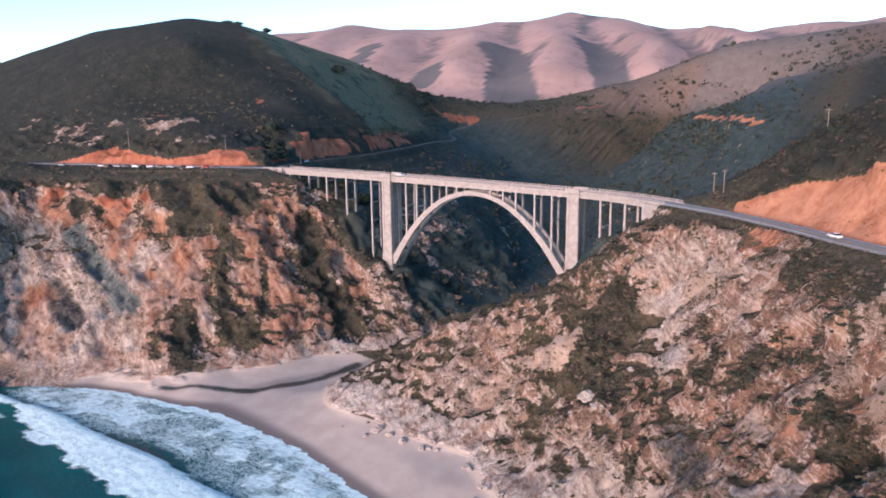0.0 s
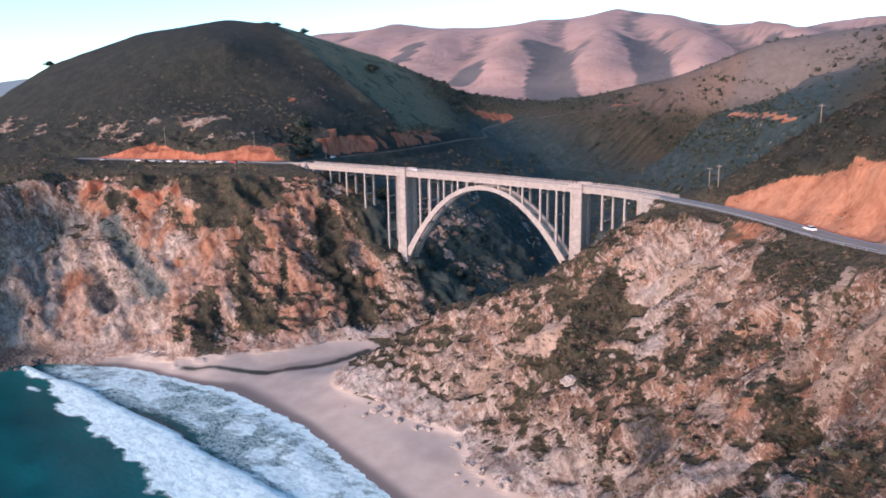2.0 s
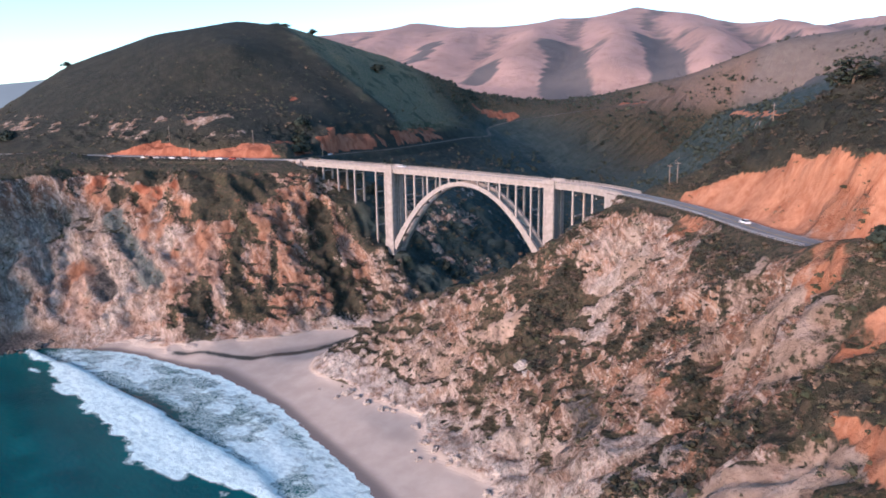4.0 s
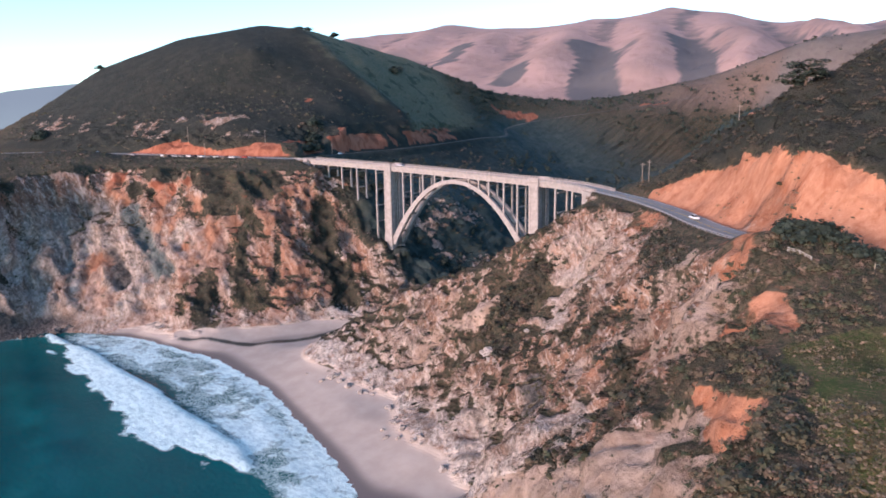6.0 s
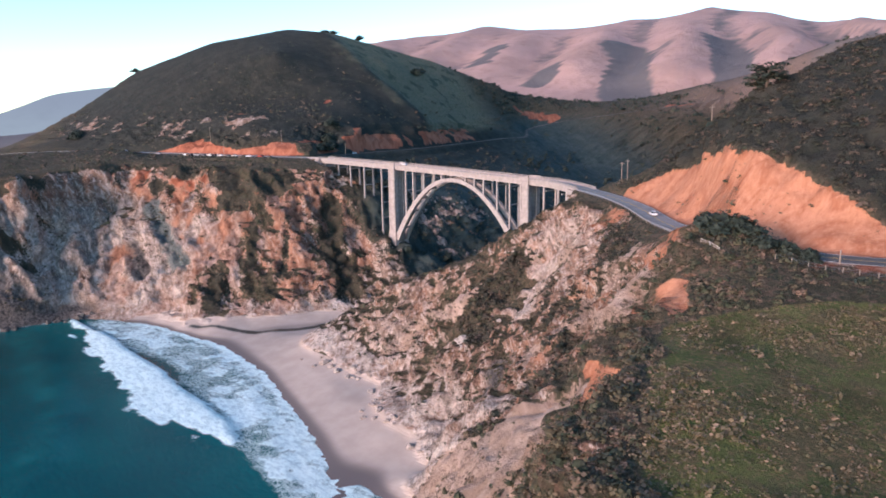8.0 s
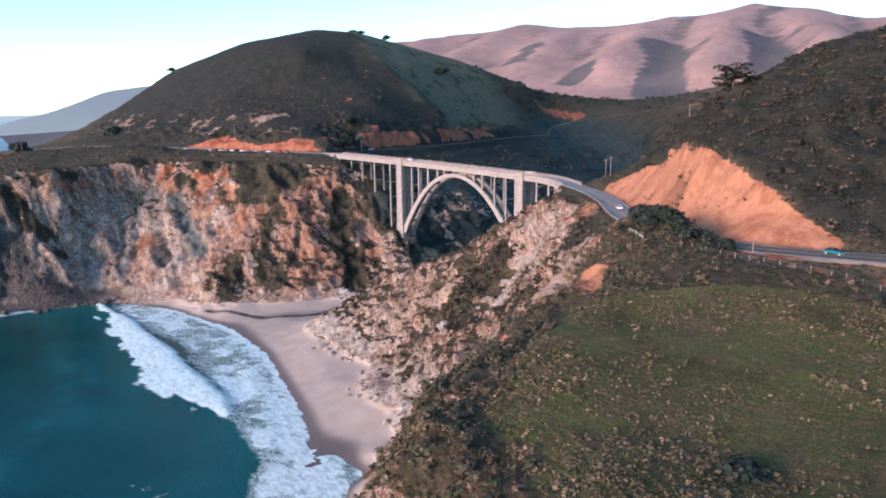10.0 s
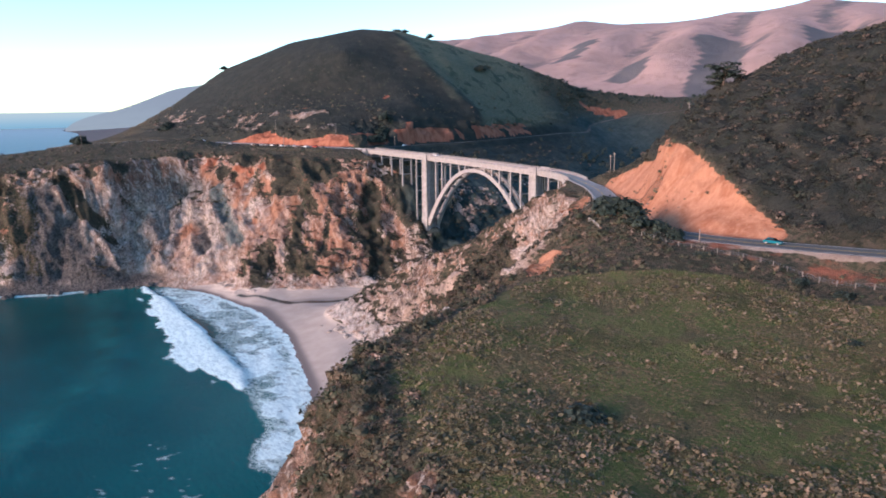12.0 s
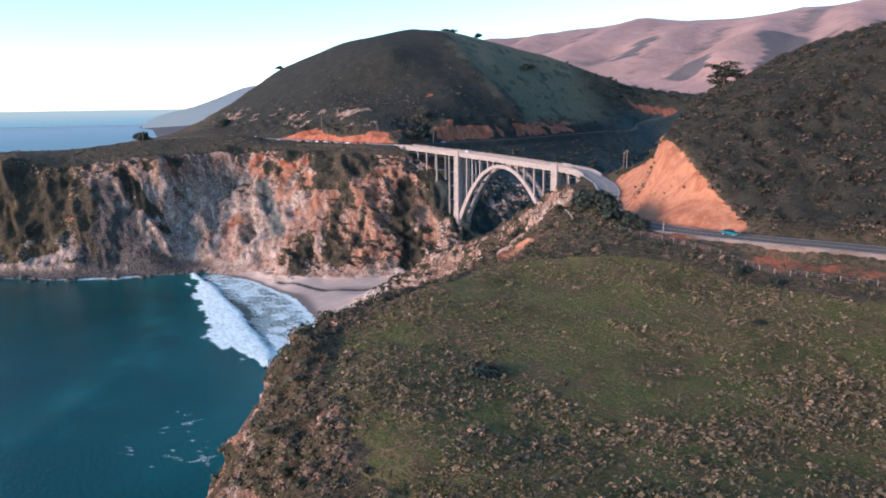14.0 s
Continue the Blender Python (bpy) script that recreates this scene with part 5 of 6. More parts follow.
def scatter(name, protos, places, sizes, heights, material, label, category):
    vs, fs, tones, base = [], [], [], 0
    pick = rng.integers(0, len(protos), len(places))
    turn = rng.uniform(0, 2 * np.pi, len(places))
    for k, (pv, pf) in enumerate(protos):
        at = np.where(pick == k)[0]
        if not len(at):
            continue
        c, s = np.cos(turn[at])[:, None], np.sin(turn[at])[:, None]
        x = (pv[:, 0] * c - pv[:, 1] * s) * sizes[at][:, None] + places[at, 0][:, None]
        y = (pv[:, 0] * s + pv[:, 1] * c) * sizes[at][:, None] + places[at, 1][:, None]
        z = pv[:, 2] * heights[at][:, None] + places[at, 2][:, None]
        vs.append(np.stack([x, y, z], 2).reshape(-1, 3))
        fs.append((pf[None] + (np.arange(len(at)) * len(pv))[:, None, None]).reshape(-1, 4) + base)
        base += len(at) * len(pv)
        tones.append(np.repeat(rng.uniform(0, 1, len(at)), len(pv)))
    me = mesh_from(name, np.concatenate(vs), np.concatenate(fs), material, True)
    weigh(me, "tone", np.concatenate(tones))
    return tagged(new(name, me), label, category, kind="stuff")


cell = np.outer(np.gradient(GY), np.gradient(GX)).ravel() * np.sqrt(1 + slope2**2)


def sites(density, limit):
    """Random ground places; density is plants a square metre at each grid point."""
    want = density * cell
    n = min(limit, int(want.sum()))
    i = rng.choice(len(X), n, p=want / want.sum())
    gx, gy = np.gradient(GX), np.gradient(GY)
    px = X[i] + rng.uniform(-0.5, 0.5, n) * gx[i % len(GX)]
    py = Y[i] + rng.uniform(-0.5, 0.5, n) * gy[i // len(GX)]
    dx, dy = px - X[i], py - Y[i]
    pz = P[i, 2] + dx * dzx2.ravel()[i] * 0.7 + dy * dzy2.ravel()[i] * 0.7
    off = P[i] - np.stack([X[i], Y[i], P[i, 2]], 1)
    return np.stack([px + off[:, 0], py + off[:, 1], pz], 1), i


bare = np.clip(rock * 1.25 + sand + earth * 1.4 + grass * 0.9 + 0.35 * patch2, 0, 1)
green = (1 - bare) * (PZ > 4) * smooth(road_d, 5.5, 8) * smooth(bridge_d, 6, 10) * (1 - smooth(np.hypot(X - 60, Y + 80), 330, 460))
near_edge = smooth(edge_d, 16, 7) * smooth(X, 195, 215) * smooth(Y, -120, -135)
hill_s = smooth(X, 120, 150) * smooth(Y, -112, -80)
green *= 1 - 0.6 * bushy * (X < 0)
density = green * (0.10 + 0.34 * hill_s + 0.25 * bushy) * np.clip(0.75 + 0.9 * patch, 0.1, 2) * (1 - 0.55 * hill_n)
close = [mound_proto(2, 5, 44, 0.18, s, 0.85) for s in range(6)]
big = [mound_proto(2, 5, 18, 0.32, s) for s in range(5)]
small = [mound_proto(2, 4, 8, 0.42, s + 20) for s in range(4)]
by_meadow = smooth(X, 192, 200) * smooth(Y, -106, -112)
pl, ii = sites(green * (1 - smooth(grass, 0.05, 0.35)) * by_meadow * (0.16 + 0.75 * near_edge + 0.5 * smooth(Y, meadow_rim - 2, meadow_rim + 3) * smooth(X, 240, 226)) * np.clip(0.8 + 0.9 * patch + 0.5 * patch2, 0.1, 2), 4600)
size = rng.lognormal(-0.1, 0.4, len(pl)).clip(0.4, 1.9)
scatter("headland_shrubs", close, pl - [0, 0, 0.12], size, size * rng.uniform(0.6, 1.0, len(pl)), SHRUB, "rounded grey-green and brown shrubs along the headland edge", "shrubs")
on_hill = smooth(X, 110, 135) * smooth(Y, brow_y - 1, brow_y + 3) * smooth(road_d, 6, 9) * (1 - np.clip(earth, 0, 1)) * smooth(Y, 110, 60) * smooth(X, 420, 330)
pl, ii = sites(on_hill * np.clip(0.8 + 0.6 * patch2, 0.1, 2), 9000)
size = rng.lognormal(0.05, 0.35, len(pl)).clip(0.45, 1.9)
scatter("hillside_shrubs", [leafy_proto(28, 0.25, s, 0.85) for s in range(6)], pl - [0, 0, 0.15], size, size * rng.uniform(0.6, 1.0, len(pl)), HILL_SHRUB, "dense dark rounded shrubs covering the hill above the road cutting", "shrubs")
pl, ii = sites(density * (X > 100) * (1 - by_meadow) * (1 - on_hill), 5000)
size = rng.lognormal(-0.1, 0.45, len(pl)).clip(0.35, 2.3)
scatter("coastal_shrubs", big, pl - [0, 0, 0.1], size, size * rng.uniform(0.6, 1.1, len(pl)), SHRUB, "low dark coastal shrubs mixed with dry brown ones", "shrubs")
pl, ii = sites(density * (X <= 100) * 0.8, 9000)
size = rng.lognormal(-0.15, 0.42, len(pl)).clip(0.35, 2.2)
scatter("canyon_shrubs", small, pl - [0, 0, 0.1], size, size * rng.uniform(0.6, 1.1, len(pl)), SHRUB, "dark scrub clinging to the canyon and cliff sides", "shrubs")
pl, ii = sites(bushy * np.where(X < 0, 0.25, 1.0) * (Y < 0) * (PZ > 6) * smooth(road_d, 6, 9) * (1 - by_meadow) * np.clip(0.8 + 0.8 * patch2, 0.1, 2), 5000)
size = rng.lognormal(-0.1, 0.4, len(pl)).clip(0.4, 2.0)
scatter("slope_thickets", big, pl - [0, 0, 0.15], size * np.where(pl[:, 0] < 0, 0.7, 1.0), size * np.where(pl[:, 0] < 0, 0.5, 1.0) * rng.uniform(0.6, 1.0, len(pl)), HILL_SHRUB, "dense dark green thickets in the hollows of the slopes", "shrubs")
pl, ii = sites(cut_s * smooth(patch2, -0.1, 0.4) * 0.09, 260)
size = rng.lognormal(-0.9, 0.4, len(pl)).clip(0.2, 0.8)
scatter("cutting_tufts", small, pl - [0, 0, 0.05], size, size * rng.uniform(0.5, 0.9, len(pl)), SHRUB, "small dark tufts rooted in the orange road cutting", "shrubs")
# trees and thickets in the canyon and on the slopes behind it
wood = smooth(Y, 8, 30) * smooth(Y, 900, 700) * smooth(X, -480, -420) * smooth(X, 420, 300) * (1 - hill_n) * (1 - np.clip(earth, 0, 1)) * smooth(road_d, 5, 9) * smooth(bridge_d, 10, 16)
pl, ii = sites(wood * (np.clip(0.25 + 1.1 * fractal(X / 60 + 3, Y / 60, X * 0, 4), 0.02, 1.5) * 0.14 + 0.12 * smooth(near_line(X, Y, [(-100, 590, 0), (-50, 500, 0), (5, 405, 0)], 40)[0], 36, 20)), 8800)
size = rng.lognormal(0.5, 0.45, len(pl)).clip(0.7, 4.0)
scatter("canyon_thicket", [mound_proto(2, 5, 8, 0.42, s + 60, 1.1) for s in range(5)], pl - [0, 0, 0.3], size, size * rng.uniform(0.7, 1.5, len(pl)), CYPRESS, "dark trees and thickets on the canyon sides", "trees")
pl, ii = sites(hill_n * smooth(PZ, 88, 94) * np.clip(0.1 + 1.3 * patch, 0, 1) * smooth(PZ, 135, 104) * 0.05, 2200)
size = rng.lognormal(0.1, 0.4, len(pl)).clip(0.5, 3)
scatter("hill_shrubs", small, pl - [0, 0, 0.2], size, size * rng.uniform(0.6, 1.0, len(pl)), SHRUB, "scattered dark shrubs at the foot of the hill", "shrubs")
# shrubs that hold on between the rocks
pl, ii = sites(np.clip(rock, 0, 1) * (PZ > 9) * smooth(patch2, -0.2, 0.3) * smooth(road_d, 5.5, 8) * (0.07 + 0.17 * south), 8500)
size = rng.lognormal(-0.3, 0.4, len(pl)).clip(0.3, 1.6)
scatter("cliff_shrubs", small, pl - [0, 0, 0.15], size, size * rng.uniform(0.6, 1.0, len(pl)), SHRUB, "small dark shrubs growing from the cliff faces", "shrubs")
pl, ii = sites(grass * np.clip(0.5 + 1.9 * patch2 + 1.2 * patch, 0.05, 2) * 1.8, 9000)
size = rng.lognormal(-0.95, 0.4, len(pl)).clip(0.18, 0.95)
scatter("meadow_herbs", [tuft_proto(9, s) for s in range(5)], pl - [0, 0, 0.03], size, size * rng.uniform(0.35, 0.8, len(pl)), HERB, "dry brown and green tufts across the headland meadow", "meadow plants")


pl, ii = sites(grass * np.clip(0.6 + 1.7 * patch2 + 1.4 * patch, 0.05, 2) * 1.5, 14000)
size = rng.lognormal(-0.5, 0.4, len(pl)).clip(0.25, 1.4)
scatter("meadow_clumps", [leafy_proto(14, 0.26, s + 90, 0.7) for s in range(6)], pl - [0, 0, 0.05], size, size * rng.uniform(0.5, 0.9, len(pl)), CLUMP, "low brown and olive clumps dotted over the meadow", "meadow plants")


# ---- trees and large bushes ----
def tree(x, y, height, spread, seed, label, lean=(0, 0), flat=1.0, z=None):
    r = random.Random(seed)
    base = ground_z(x, y) - 0.3 if z is None else z
    t = tagged(new("tree"), label, "tree")
    t.matrix_world = Matrix.Translation((x, y, base))
    bm = bmesh.new()
    top = (lean[0] * height, lean[1] * height, height * 0.8)
    tube(bm, [(0, 0, 0), (top[0] * 0.3, top[1] * 0.3, height * 0.35), top], [height * 0.045, height * 0.035, height * 0.012], 7)
    part("trunk", bm, BARK, t, smooth_faces=True)
    tips = [Vector(top)]
    for k in range(7):
        a, h = k * 2.4 + r.random(), height * r.uniform(0.3, 0.72)
        s = Vector((top[0] * h / height, top[1] * h / height, h))
        e = s + Vector((math.cos(a), math.sin(a), 0)) * spread * r.uniform(0.45, 0.85) + Vector((0, 0, height * r.uniform(0.05, 0.22)))
        part("limb", tube(bmesh.new(), [s, (s + e) / 2 + Vector((0, 0, 0.1)), e], [height * 0.018, height * 0.012, height * 0.005], 5), BARK, t)
        tips += [e, (s + e) / 2]
    vs, fs = [], []
    for tip in tips:
        pv, pf = leafy_proto(56, 0.28, r.randrange(1000), 1.0)
        rad = spread * r.uniform(0.26, 0.42)
        q = pv * [rad, rad, rad * 0.62 * flat] + np.array(tip) - [0, 0, rad * 0.15]
        fs.append(pf + sum(len(v) for v in vs))
        vs.append(q)
    crown = new("crown", mesh_from("crown", np.concatenate(vs), np.concatenate(fs), CYPRESS, False))
    crown.parent = t
    return t


def bush(x, y, radius, height, seed, label="large dark rounded evergreen bush", z=None):
    r = random.Random(seed)
    base = ground_z(x, y) - 0.25 if z is None else z
    b = tagged(new("bush"), label, "bush")
    b.matrix_world = Matrix.Translation((x, y, base))
    stems = bmesh.new()
    for k in range(4):
        a = k * 1.7 + r.random()
        tube(stems, [(0, 0, 0), (math.cos(a) * radius * 0.4, math.sin(a) * radius * 0.4, height * 0.55)], [0.09, 0.04], 5)
    part("stems", stems, BARK, b)
    vs, fs = [], []
    for k in range(9):
        a, d = r.uniform(0, 6.28), radius * r.uniform(0, 0.7)
        pv, pf = leafy_proto(64, 0.28, r.randrange(1000), 1.0)
        rad = radius * r.uniform(0.38, 0.6)
        q = pv * [rad, rad, rad * 0.9] + [math.cos(a) * d, math.sin(a) * d, max(0.0, height - rad) * (1 - 0.6 * d / radius) * r.uniform(0.4, 1)]
        fs.append(pf + sum(len(v) for v in vs))
        vs.append(q)
    leaves = new("foliage", mesh_from("foliage", np.concatenate(vs), np.concatenate(fs), CYPRESS, False))
    leaves.parent = b
    return b


bush(-386, 243, 6, 9, 31, "dark rounded tree alone on the hilltop")
bush(-392, 212, 6, 6, 32, "low dark trees on the rounded hilltop")
bush(-396, 203, 5, 5, 33, "low dark trees on the rounded hilltop")
tree(177, -22, 11.5, 7.5, 4, "flat-topped pine on the scrubby hillside", (0.1, 0.0), 0.7)
tree(173, -20, 7.5, 5.5, 5, "flat-topped pine on the scrubby hillside", (-0.1, 0.0), 0.7)
bush(-326, -156, 7, 10, 39, "dense dark mounded cypress on the coastal bluff")
bush(-330, -153, 6, 5, 38, "dark dense bush beside the cypress on the bluff")
for x, y, r, h, s in [(-385, -70, 8, 6, 1), (-396, -64, 7, 5, 2), (-300, 250, 8, 7, 3), (-308, 262, 6, 5, 4), (-491, 30, 5, 5, 5), (203, -113.5, 4.8, 4.0, 6), (209, -113.5, 4.8, 4.0, 7), (213, -116, 4.4, 3.4, 8), (217, -118, 3.6, 2.6, 10), (221, -114, 4.0, 4.2, 11), (226, -115, 3.2, 3.2, 36), (206, -117, 4.2, 3.4, 37), (228, -116, 1.8, 1.3, 30),
                      (70, 16, 6, 9, 12), (76, 22, 6, 9, 13), (64, 24, 6, 8, 14), (80, 14, 5, 7, 15), (-104, 26, 7, 7, 16), (-92, 30, 6, 8, 17), (-116, 24, 6, 6, 18), (-80, 34, 6, 8, 19), (-130, 16, 5, 5, 20), (-163, 30, 7, 6, 50), (-171, 40, 8, 7, 51), (-180, 48, 8, 7, 52), (-157, 22, 5, 5, 53), (-190, 56, 7, 6, 54), (-44, -8, 3.5, 3.5, 21), (-40, 2, 3.5, 4, 22),
                      (272, -122, 2.4, 1.5, 23), (262, -121, 2.2, 1.4, 24), (240, -123, 2.0, 1.3, 25), (285, -146, 1.5, 1.0, 26), (274, -200, 3.6, 0.9, 27), (112, -93, 1.6, 1.6, 28), (150, -4, 3, 3, 29)]:
    bush(x, y, r, h, s)


# ---- poles, fence, guard rail ----
def utility_pole(x, y, height, label="grey timber utility pole with a cross arm", arm=True):
    z = ground_z(x, y) - 0.3
    p = tagged(new("utility_pole"), label, "utility pole", "roadside poles")
    p.matrix_world = Matrix.Translation((x, y, z))
    part("mast", tube(bmesh.new(), [(0, 0, 0), (0, 0, height)], [0.19, 0.13], 8), TIMBER, p, smooth_faces=True)
    if arm:
        part("cross_arm", box(bmesh.new(), (-1.1, -0.08, height - 0.8), (1.1, 0.08, height - 0.62)), TIMBER, p)
        for k in (-0.95, -0.4, 0.4, 0.95):
            part("insulator", tube(bmesh.new(), [(k, 0, height - 0.62), (k, 0, height - 0.4)], [0.05, 0.04], 6), GLASS, p)
    return p


for x, y, h in [(-186, -38, 10), (-232, -24, 11), (-172, 0, 10), (-316, -157, 9), (-340, -150, 9), (148, -1, 9), (116, -10, 9), (112, -8, 8), (-150, 40, 9)]:
    utility_pole(x, y, h)
utility_pole(232, -113, 3.4, "short plain timber post beside the road", False)

fence = tagged(new("fence"), "low ranch fence of weathered posts and wires along the meadow", "fence")
fence_line = spline([(222, -123, 0), (238, -120, 0), (252, -119, 0), (275, -116, 0), (300, -112, 0), (330, -106, 0)], 3.2)
fence_tops = []
post_data = None
for x, y, _ in fence_line:
    z = ground_z(x, y)
    if post_data is None:
        ob = part("fence_post", box(bmesh.new(), (-0.07, -0.07, -0.3), (0.07, 0.07, 1.25)), TIMBER, fence)
        post_data = ob.data
    else:
        ob = new("fence_post", post_data)
        ob.parent = fence
    ob.matrix_local = pose(x, y, z, 0, 0, 17 * x)
    fence_tops.append((x, y, z))
for h in (0.5, 0.85, 1.15):
    part("wire", tube(bmesh.new(), [(x, y, z + h) for x, y, z in fence_tops], [0.012] * len(fence_tops), 4), STEEL, fence)

rail = tagged(new("guard_rail"), "galvanised steel guard rail along the cliff side of the road", "guard rail")
curve = spline(ROAD_SOUTH[:6], 4)
part("beam", sweep(curve, [(-5.0, 0.42), (-4.93, 0.5), (-5.0, 0.58), (-4.93, 0.66), (-5.0, 0.74), (-5.05, 0.74), (-5.05, 0.42)]), STEEL, rail)
post_data = None
for i, p in enumerate(curve):
    d = curve[min(i + 1, len(curve) - 1)] - curve[max(i - 1, 0)]
    n = np.array([-d[1], d[0]]) / np.hypot(d[0], d[1])
    if post_data is None:
        ob = part("rail_post", box(bmesh.new(), (-0.08, -0.1, -0.4), (0.08, 0.1, 0.72)), TIMBER, rail)
        post_data = ob.data
    else:
        ob = new("rail_post", post_data)
        ob.parent = rail
    ob.matrix_local = pose(p[0] - n[0] * 5.18, p[1] - n[1] * 5.18, p[2], 0, 0, math.degrees(math.atan2(d[1], d[0])))


barrier = tagged(new("timber_barrier"), "short pale weathered timber barrier on the headland edge", "barrier")
ends = [(205.5, -124.5), (208.2, -125.6), (210.9, -126.6)]
for x, y in ends:
    part("barrier_post", box(bmesh.new(), (x - 0.1, y - 0.1, ground_z(x, y) - 0.4), (x + 0.1, y + 0.1, ground_z(x, y) + 1.0)), PALE_TIMBER, barrier)
for h in (0.45, 0.85):
    part("barrier_rail", tube(bmesh.new(), [(x, y, ground_z(x, y) + h) for x, y in ends], [0.09] * 3, 6), PALE_TIMBER, barrier)


# ---- vehicles ----
def car(x, y, heading, paint, label, z=None, tall=1.0, long=4.5):
    c = tagged(new("car"), label, "car", "cars along the road")
    z = ground_z(x, y) if z is None else z
    bm = bmesh.new()
    L, W = long / 2, 0.9
    section = [(-L, 0.35), (-L, 0.82), (-L * 0.9, 0.95), (-L * 0.45, 1.0), (L * 0.42, 0.98), (L * 0.92, 0.8), (L, 0.62), (L, 0.35)]
    left = [bm.verts.new((u, -W, h * tall)) for u, h in section]
    right = [bm.verts.new((u, W, h * tall)) for u, h in section]
    k = len(section)
    for i in range(k):
        bm.faces.new((left[i], left[(i + 1) % k], right[(i + 1) % k], right[i]))
    bm.faces.new(left[::-1])
    bm.faces.new(right)
    bmesh.ops.bevel(bm, geom=list(bm.edges), offset=0.06, segments=2, affect="EDGES")
    part("body", bm, paint, c, smooth_faces=False)
    bm = bmesh.new()
    cab = [(-L * 0.82, 0.97), (-L * 0.6, 1.42), (L * 0.05, 1.46), (L * 0.4, 0.97)]
    a = [bm.verts.new((u, -W * (0.93 if h < 1 else 0.74), h * tall)) for u, h in cab]
    b = [bm.verts.new((u, W * (0.93 if h < 1 else 0.74), h * tall)) for u, h in cab]
    for i in range(4):
        bm.faces.new((a[i], a[(i + 1) % 4], b[(i + 1) % 4], b[i]))
    bm.faces.new(a[::-1])
    bm.faces.new(b)
    part("windows", bm, GLASS, c, "dark glass")
    part("roof", box(bmesh.new(), (-L * 0.6, -W * 0.75, 1.41 * tall), (L * 0.07, W * 0.75, 1.49 * tall), (0.94, 0.94)), paint, c)
    for u in (-L * 0.62, L * 0.62):
        for s in (-1, 1):
            wheel = part("wheel", tube(bmesh.new(), [(u, s * 0.72, 0.33), (u, s * 0.93, 0.33)], [0.33, 0.33], 14), RUBBER, c)
            part("rim", tube(bmesh.new(), [(u, s * 0.9, 0.33), (u, s * 0.945, 0.33)], [0.2, 0.19], 10), STEEL, wheel)
    for s in (-0.62, 0.62):
        part("headlight", box(bmesh.new(), (L - 0.08, s - 0.17, 0.6 * tall), (L + 0.02, s + 0.17, 0.74 * tall)), WHITE_LINE, c)
    c.matrix_world = pose(x, y, z, 0, 0, heading)
    return c


PAINTS = {
    "white": plain_material("white_car_paint", (0.74, 0.74, 0.74), (0.8, 0.8, 0.8), 1, 0.25),
    "silver": plain_material("silver_car_paint", (0.42, 0.43, 0.44), (0.48, 0.49, 0.5), 1, 0.3, 0.4),
    "black": plain_material("black_car_paint", (0.015, 0.015, 0.017), (0.025, 0.025, 0.027), 1, 0.2),
    "grey": plain_material("grey_car_paint", (0.12, 0.125, 0.13), (0.15, 0.155, 0.16), 1, 0.25),
    "red": plain_material("red_car_paint", (0.30, 0.03, 0.025), (0.36, 0.045, 0.03), 1, 0.25),
    "teal": plain_material("teal_car_paint", (0.01, 0.12, 0.15), (0.014, 0.15, 0.18), 1, 0.25),
}
north = spline(ROAD_NORTH, 2)
parked = random.Random(3)
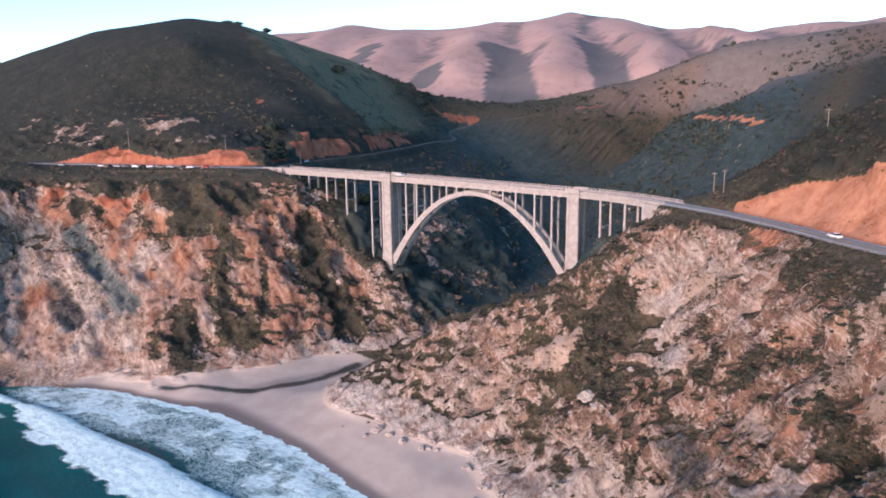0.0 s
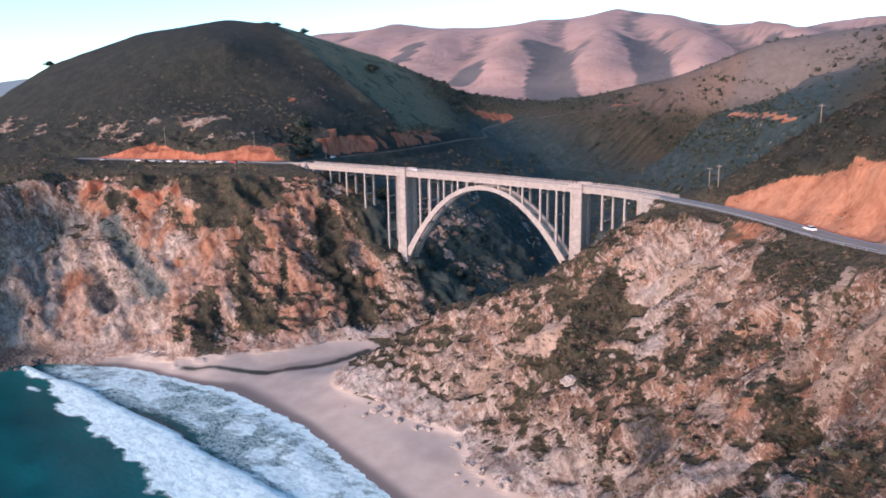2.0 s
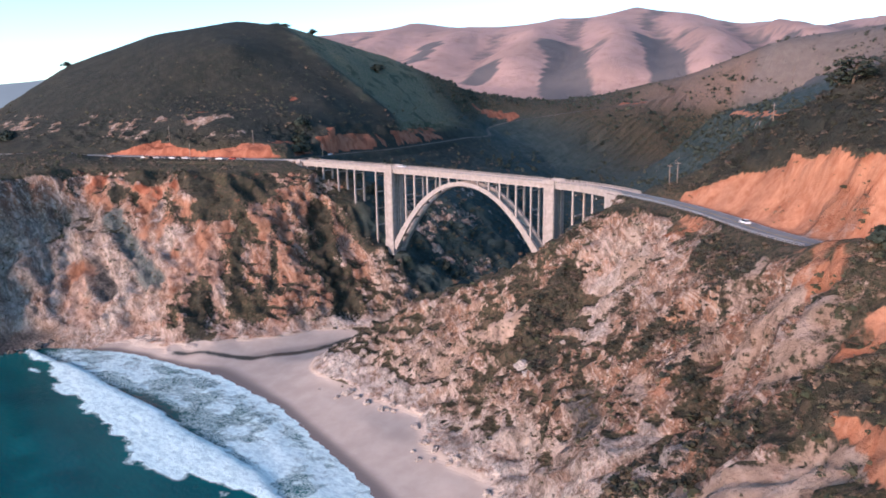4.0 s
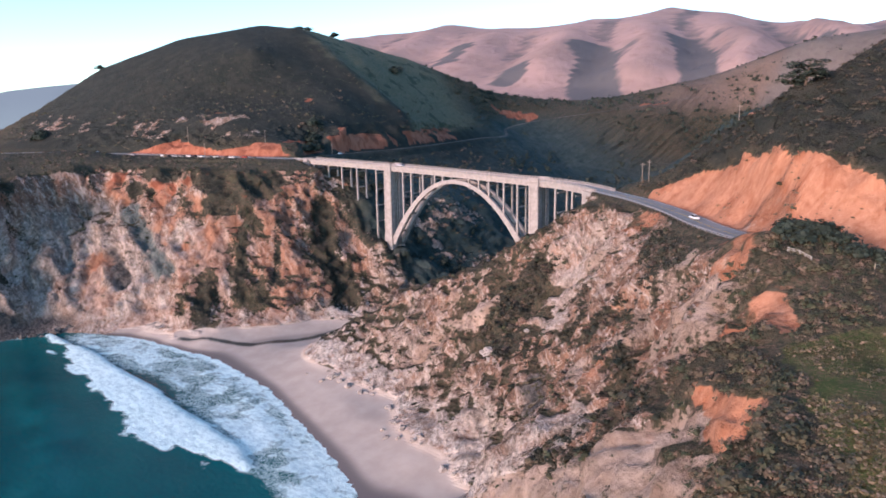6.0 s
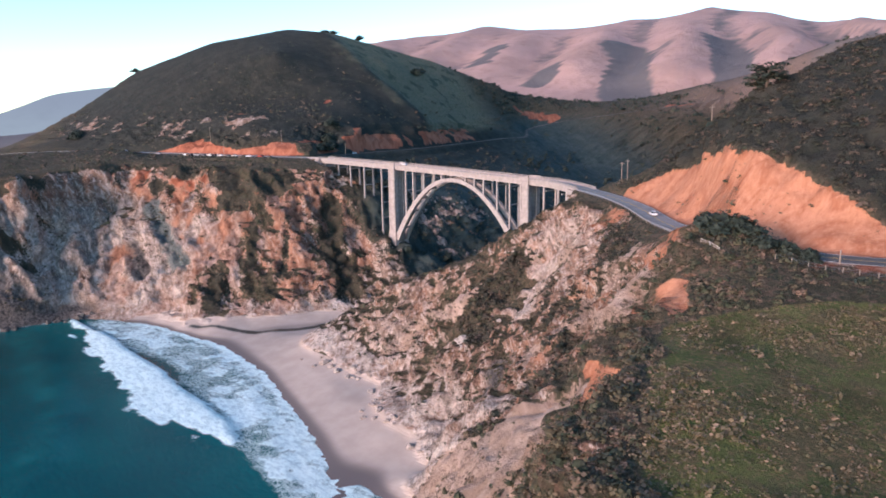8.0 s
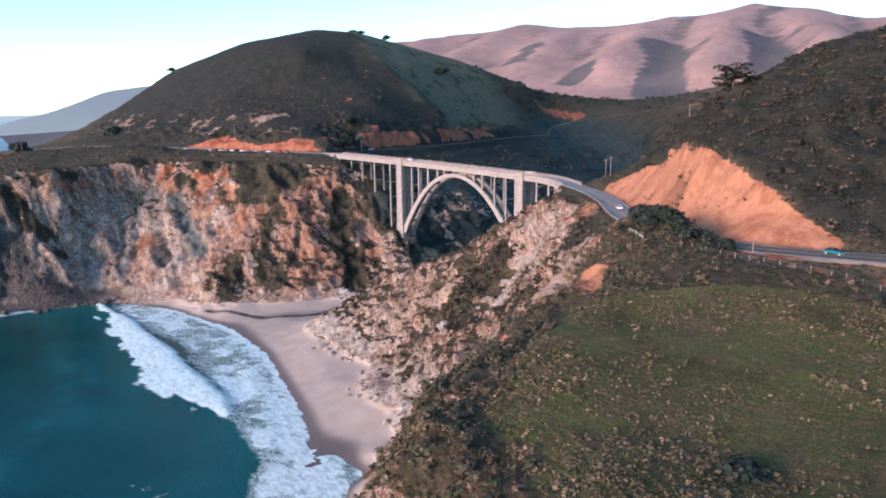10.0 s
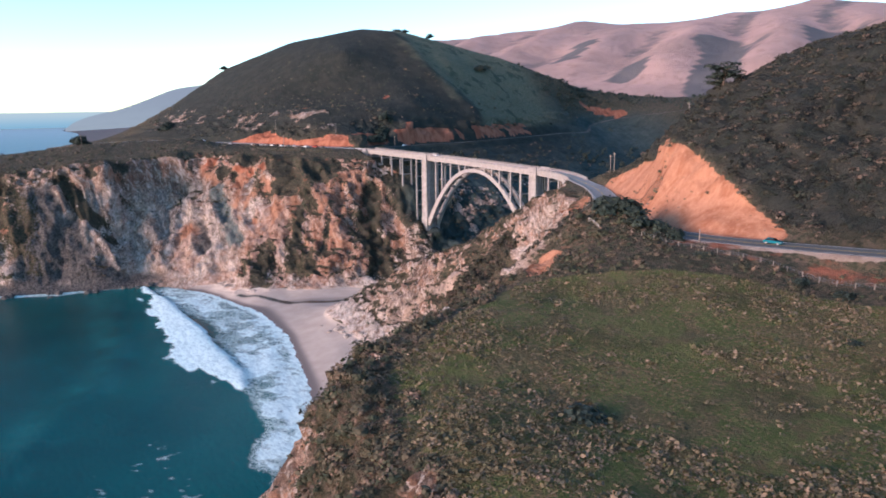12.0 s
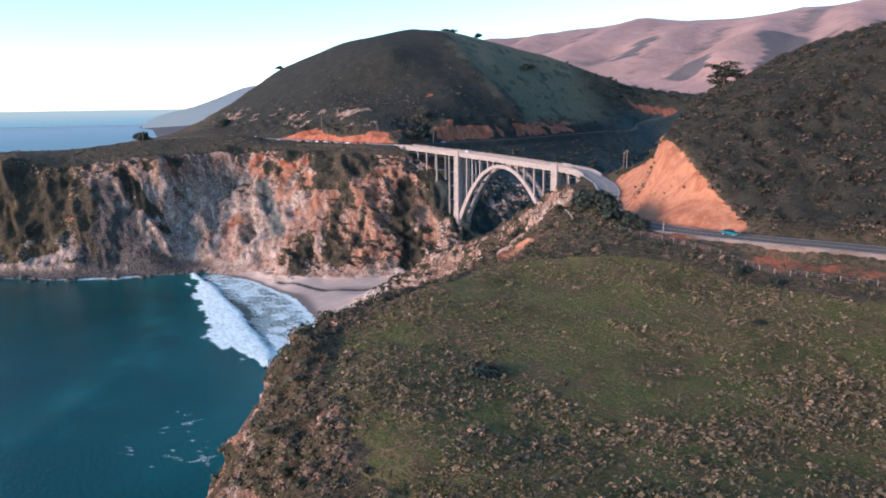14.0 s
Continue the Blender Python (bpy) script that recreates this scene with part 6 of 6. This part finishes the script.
for k, (x, colour) in enumerate(zip([-292, -256, -229, -224, -219, -213, -207, -202, -196, -191, -186, -180, -174, -168, -162], ["white", "silver", "white", "black", "silver", "grey", "white", "black", "white", "grey", "silver", "black", "white", "red", "grey"])):
    i = int(np.argmin(np.abs(north[:, 0] - x)))
    d = north[i + 1] - north[i]
    n = np.array([-d[1], d[0]]) / np.hypot(d[0], d[1])
    off = -7.2 if d[0] < 0 else 7.2
    px, py = north[i][0] - n[0] * off, north[i][1] - n[1] * off
    car(px, py, math.degrees(math.atan2(d[1], d[0])) + parked.uniform(-6, 6), PAINTS[colour], f"{colour} car parked on the roadside turnout", tall=parked.choice([1.0, 1.0, 1.15]))
car(-159, 55, 110, PAINTS["white"], "white car parked beside the dirt road", z=82)
car(247, -105.2, 4, PAINTS["teal"], "bright teal car driving along the coast road", z=81.75)
car(158, -62, 134, PAINTS["white"], "white car rounding the bend beside the orange cutting", z=78.85)
car(-47, 6.2, 181, PAINTS["white"], "white car crossing the concrete bridge", z=deck_at(-47)[0][2] + 0.02)


# ---- rocks ----
def boulder(x, y, r, seed, material, label, z=None, group="boulders"):
    rnd = random.Random(seed)
    bm = bmesh.new()
    bmesh.ops.create_icosphere(bm, subdivisions=3, radius=1)
    off = Vector((seed * 3.1, seed * 1.7, 0))
    for v in bm.verts:
        v.co *= 1 + 0.5 * noise.noise(v.co * 1.3 + off) + 0.28 * noise.noise(v.co * 3.2 + off)
        v.co = Vector((v.co.x * r, v.co.y * r * 0.8, v.co.z * r * 0.7))
    b = part("boulder", bm, material, None)
    tagged(b, label, "rock", group)
    zz = ground_z(x, y) if z is None else z
    b.matrix_world = pose(x, y, zz + 0.12 * r, 0, 0, rnd.uniform(0, 360))
    return b


rr = random.Random(11)
toe = spline(LAND["toe_north"][1:7], 6)
for k in range(60):
    p = toe[rr.randrange(len(toe))]
    boulder(p[0] + rr.uniform(-2, 9), p[1] + rr.uniform(-9, 3), rr.uniform(0.8, 3.2), k, ROCK, "dark wet rock in the surf below the cliffs", z=rr.uniform(-0.6, 0.3), group="surf rocks")
toe = spline(LAND["toe_south"][3:11], 5)
for k in range(50):
    p = toe[rr.randrange(len(toe))]
    boulder(p[0] + rr.uniform(-5, 3), p[1] + rr.uniform(-4, 4), rr.uniform(0.4, 1.7), k + 100, PALE_ROCK, "pale fallen rock at the edge of the beach", group="beach rocks")
for k, (x, y, r) in enumerate([(107, -83, 1.2), (101, -80, 0.6), (104, -78, 0.5), (97, -93, 3.0), (102, -97, 2.2)]):
    boulder(x, y, r, k + 200, PALE_ROCK, "pale boulder standing out of the scrubby slope", group="slope boulders")
